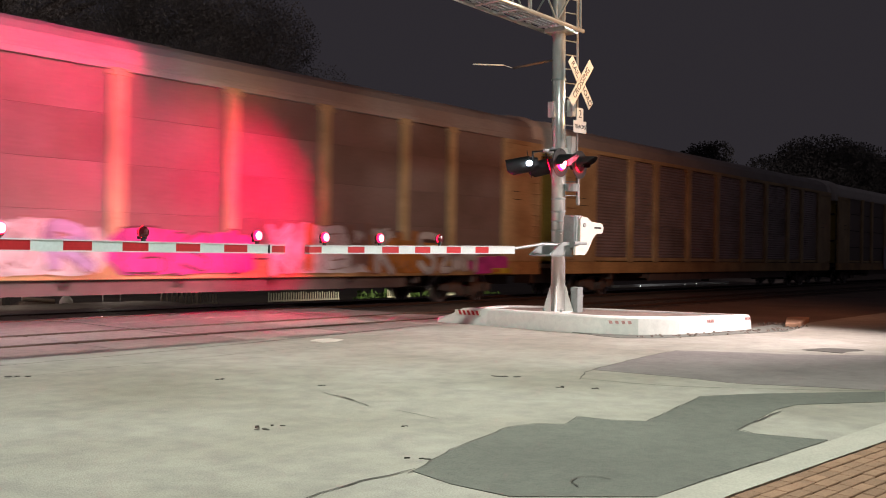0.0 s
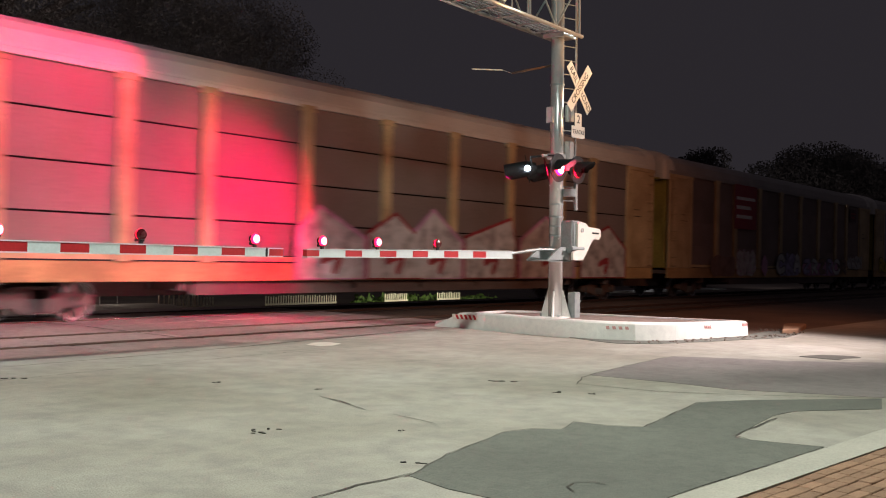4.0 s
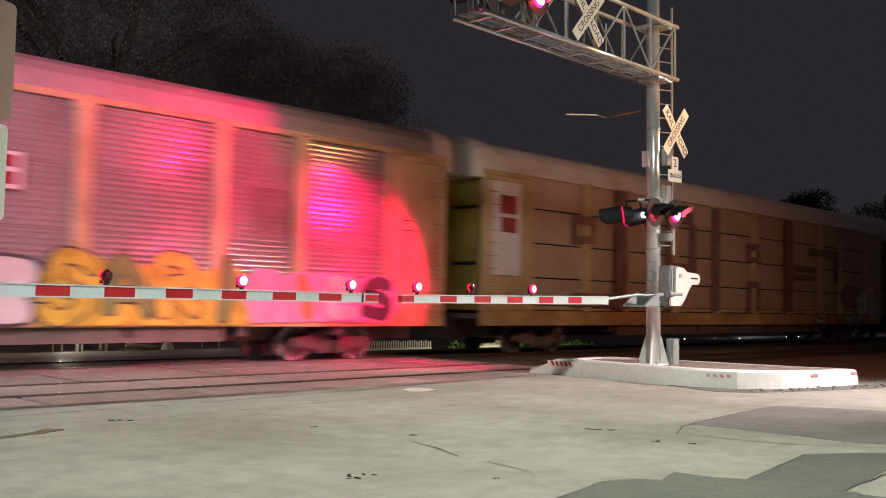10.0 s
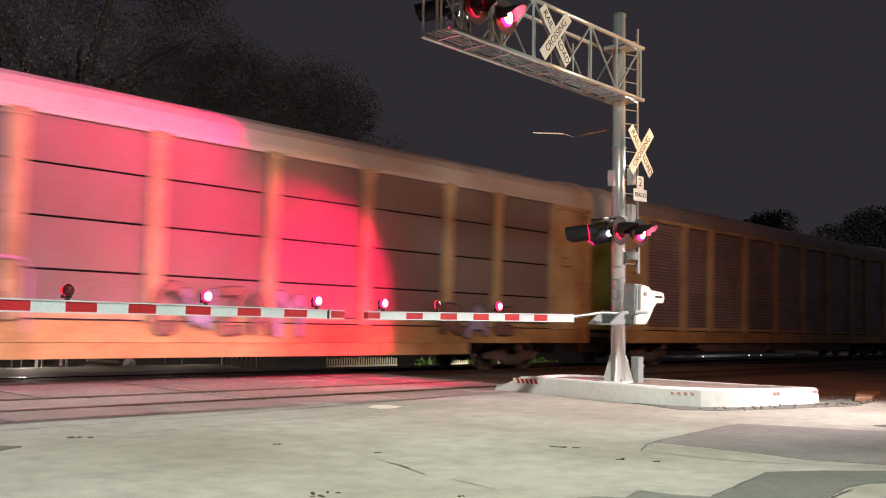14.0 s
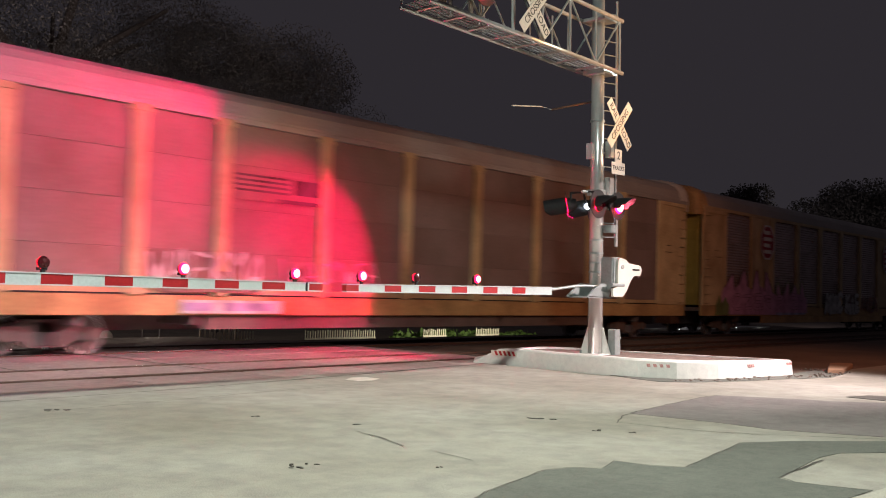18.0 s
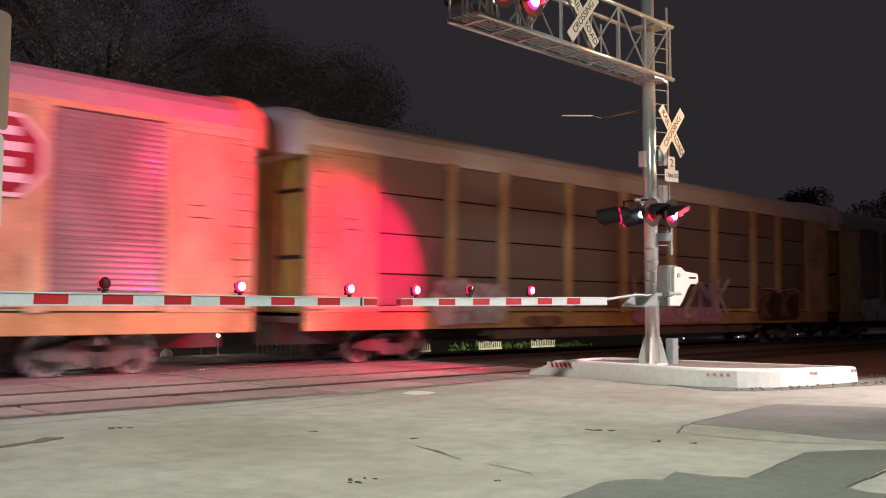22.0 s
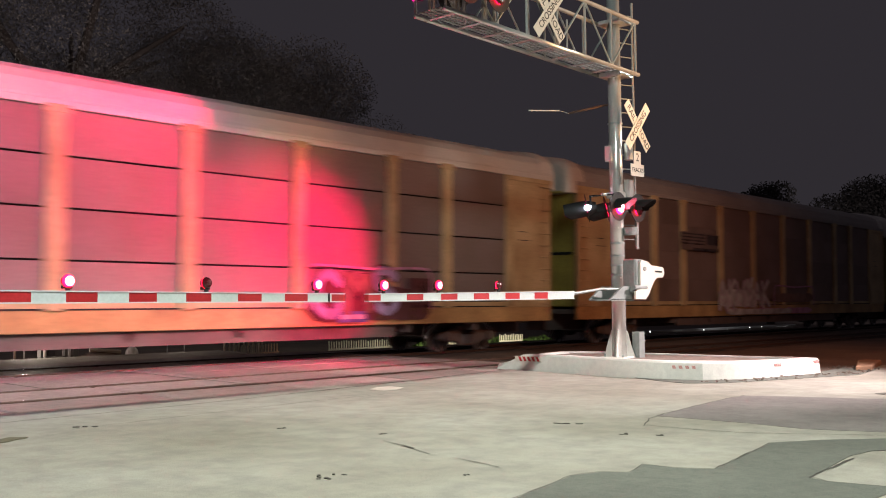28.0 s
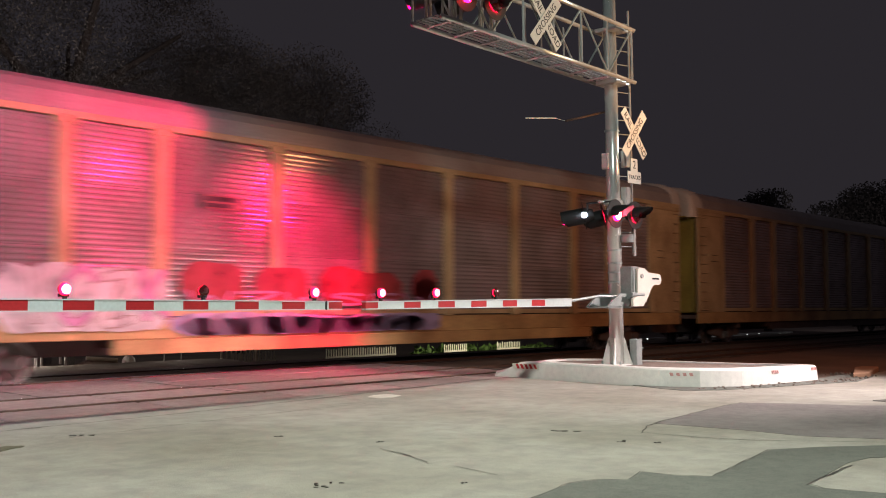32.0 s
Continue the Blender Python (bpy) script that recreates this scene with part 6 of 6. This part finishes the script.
def build_far_side():
    """Small things on the ground beyond the tracks."""
    gz = -0.42
    # legged stand built in place of a white lantern-like box on a post
    t = empty("lantern_stand", (11.03, 23.5, gz), "small white-topped stand beyond the tracks", "stand")
    bm = bmesh.new()
    box(bm, -0.36, 0.36, -0.2, 0.2, 0.84, 0.93, 0.01)
    part("top", bm, FENCEW, t)
    for x in (-0.31, 0.31):
        for y in (-0.15, 0.15):
            bm = bmesh.new()
            box(bm, x - 0.025, x + 0.025, y - 0.025, y + 0.025, 0, 0.84)
            part("leg", bm, GALV, t)
    bm = bmesh.new()
    box(bm, -0.28, 0.28, -0.12, 0.12, 0.22, 0.40, 0.02)
    part("shelf_box", bm, BARK, t)
    rng = random.Random(12)
    for k, (x, y, r, m, lab) in enumerate(((12.2, 23.3, 0.45, BALLAST, "low heap of reddish ballast stone"), (13.2, 23.6, 0.17, CONC, "round white stone"))):
        bm = bmesh.new()
        bmesh.ops.create_icosphere(bm, subdivisions=3, radius=r, matrix=pose(x, y, gz + (0.25 if k else 0.12)))
        for v in bm.verts:
            v.co.z = gz - 0.1 + max(0, (v.co.z - gz + 0.1)) * (0.9 if k == 0 else 1.3)
            v.co += Vector((rng.uniform(-1, 1), rng.uniform(-1, 1), rng.uniform(-1, 1))) * r * 0.06
            if k == 0:
                v.co.x = 12.2 + (v.co.x - 12.2) * 1.8
        thing("stone" if k else "ballast_heap", bm, m, lab + " beyond the tracks", "stone" if k else "heap", kind="" if k else "stuff")
    bm = bmesh.new()
    rod(bm, (11.8, 23.2, 0.12), (12.6, 23.1, 0.05), 0.05, 8)
    thing("pipe", bm, WHITE, "short white pipe lying on the ballast heap", "pipe")
    # the lamp at 10.27 is added for rail glints, in place of unseen headlights
    for x, h, r, power in ((14.2, 1.0, 0.05, 50), (14.73, 1.0, 0.05, 50), (10.62, 1.62, 0.07, 90), (10.27, 0.88, 0.05, 300)):
        p = empty("marker_lamp", (x, 23.5, gz - 0.1), "thin post with a small white lamp beyond the tracks", "marker lamp", "marker lamps")
        bm = bmesh.new()
        rod(bm, (0, 0, 0), (0, 0, h - 0.05), 0.018, 8)
        part("post", bm, GALV, p)
        bm = bmesh.new()
        bmesh.ops.create_uvsphere(bm, u_segments=12, v_segments=8, radius=r, matrix=pose(0, 0, h))
        part("bulb", bm, glow({50: "white", 90: "bright", 300: "low"}[power] + "_marker_bulb", (1.0, 0.88, 0.74), power), p, "glowing white bulb")
    for x, h in ((10.0, 0.85), (15.98, 0.9), (17.2, 0.7)):
        p = empty("stake", (x, 23.4, gz - 0.1), "thin pale stake beyond the tracks", "stake", "stakes")
        bm = bmesh.new()
        box(bm, -0.02, 0.02, -0.02, 0.02, 0, h, 0.004)
        part("shaft", bm, FENCEW, p)
    # a nearer length of tall pickets
    f = empty("picket_fence", (0, 27.0, -1.3), "tall pale picket fence beyond the tracks", "fence")
    me = shared(("tall_picket",), lambda b: box(b, -0.03, 0.03, -0.012, 0.012, 0, 1.65, 0.006), FENCEW)
    for k in range(9):
        part("picket", me, None, f, "", (18.45 + k * 0.19, 0, random.uniform(-0.02, 0.02)))
    bm = bmesh.new()
    box(bm, 18.4, 20.05, 0.012, 0.05, 1.28, 1.36)
    part("fence_rail", bm, FENCEW, f)
    # a low guard rail and lamps far along the line
    g = empty("guard_rail", (0, 26, -1.3), "low grey guard rail beyond the tracks", "guard rail")
    bm = bmesh.new()
    box(bm, 40, 62, -0.04, 0.04, 0.95, 1.1, 0.02)
    part("rail_beam", bm, GALV, g)
    for k in range(8):
        bm = bmesh.new()
        box(bm, 40.5 + 3 * k, 40.62 + 3 * k, 0.04, 0.12, 0, 1.08)
        part("rail_post", bm, GALVD, g)
    for x, z, r in ((42.4, -0.2, 0.04), (48.0, -0.24, 0.035), (53.6, -0.22, 0.03), (55.2, -0.22, 0.03), (62.0, -0.42, 0.06), (36.5, -0.55, 0.04)):
        bm = bmesh.new()
        rod(bm, (x, 25.2, -1.4), (x, 25.2, z), 0.02, 6)
        p = thing("path_lamp", bm, GALVD, "short path lamp glowing far beyond the tracks", "path lamp", "path lamps")
        bm = bmesh.new()
        bmesh.ops.create_uvsphere(bm, u_segments=10, v_segments=8, radius=r, matrix=pose(x, 25.2, z))
        part("bulb", bm, glow("path_bulb", (0.95, 1.0, 0.95), 1.8), p, "glowing bulb")


build_far_side()


def build_bricks():
    """Bricks of the pavement in running bond along the kerb."""
    bm = bmesh.new()
    box(bm, -0.098, 0.098, -0.047, 0.047, -0.05, 0.0, 0.006)
    me = mesh_of("brick", bm, BRICK)
    ang = math.atan2(-0.20, 2.3)
    d, nrm = Vector((math.cos(ang), math.sin(ang))), Vector((math.sin(ang), -math.cos(ang)))
    rng = random.Random(8)
    o = Vector((5.3, 2.345))
    for r in range(12):
        for k in range(25):
            p = o + d * (k * 0.204 + (0.102 if r % 2 else 0.0) + r * 0.03) + nrm * (0.06 + r * 0.102)
            b = part("brick", me, None, PAVEMENT, "", (p.x, p.y, 0.008 + rng.uniform(-0.003, 0.003)))
            b.rotation_euler = (rng.uniform(-0.01, 0.01), rng.uniform(-0.01, 0.01), ang + rng.uniform(-0.01, 0.01))


build_bricks()


# ---- things that move ----
def motions():
    for car, index in CARS:
        walk(car, [(t, pose(car_x(index, t), TRACKS[1], 0.0)) for t in range(0, 33, 2)])
    for ws, index, off, wx in WHEELSETS:
        # the wheels are keyed while they pass the crossing; beyond it they roll on
        t0 = (car_x(index, 0) + off - 46) / SPEED
        t1 = (car_x(index, 0) + off - 4) / SPEED
        rows = []
        f0, f1 = max(0, int(t0 * 30)), min(960, int(t1 * 30))
        if f1 - f0 < 3:
            continue
        for f in range(f0, f1 + 1):
            t = f / 30
            rows.append((t, pose(wx, 0, 0.42, 0, math.degrees((car_x(index, t) - car_x(index, 0)) / 0.42), 0)))
        walk(ws, rows)
    # flashing lamps: each lens turns its glowing or its dark face outward
    for lens, phase, at in LAMPS:
        rows, f = [], 0
        def lit(t):
            return ((0.5 + 0.7628 * (t - 32.0)) % 1.0 < 0.5) == (phase == 0)
        state = lit(0)
        ang = 0 if state else 180
        rows.append((0, ang))
        for f in range(1, 960):
            s = lit(f / 30)
            if s != state:
                first = f - 2 if (f - 2) % 30 == 0 else f - 4 if (f - 1) % 30 == 0 else f - 3
                for k in range(4):
                    rows.append((max(0, first + k) / 30, ang + 60 * k))
                ang += 180
                state = s
        rows = [r for r in rows if r[0] <= 31.9] + [(32.0, ang)]
        clean = []
        for t, a in rows:
            if not clean or t > clean[-1][0] + 0.01:
                clean.append((t, a))
        walk(lens, [(t, pose(*at, 0, 0, a)) for t, a in clean])


motions()
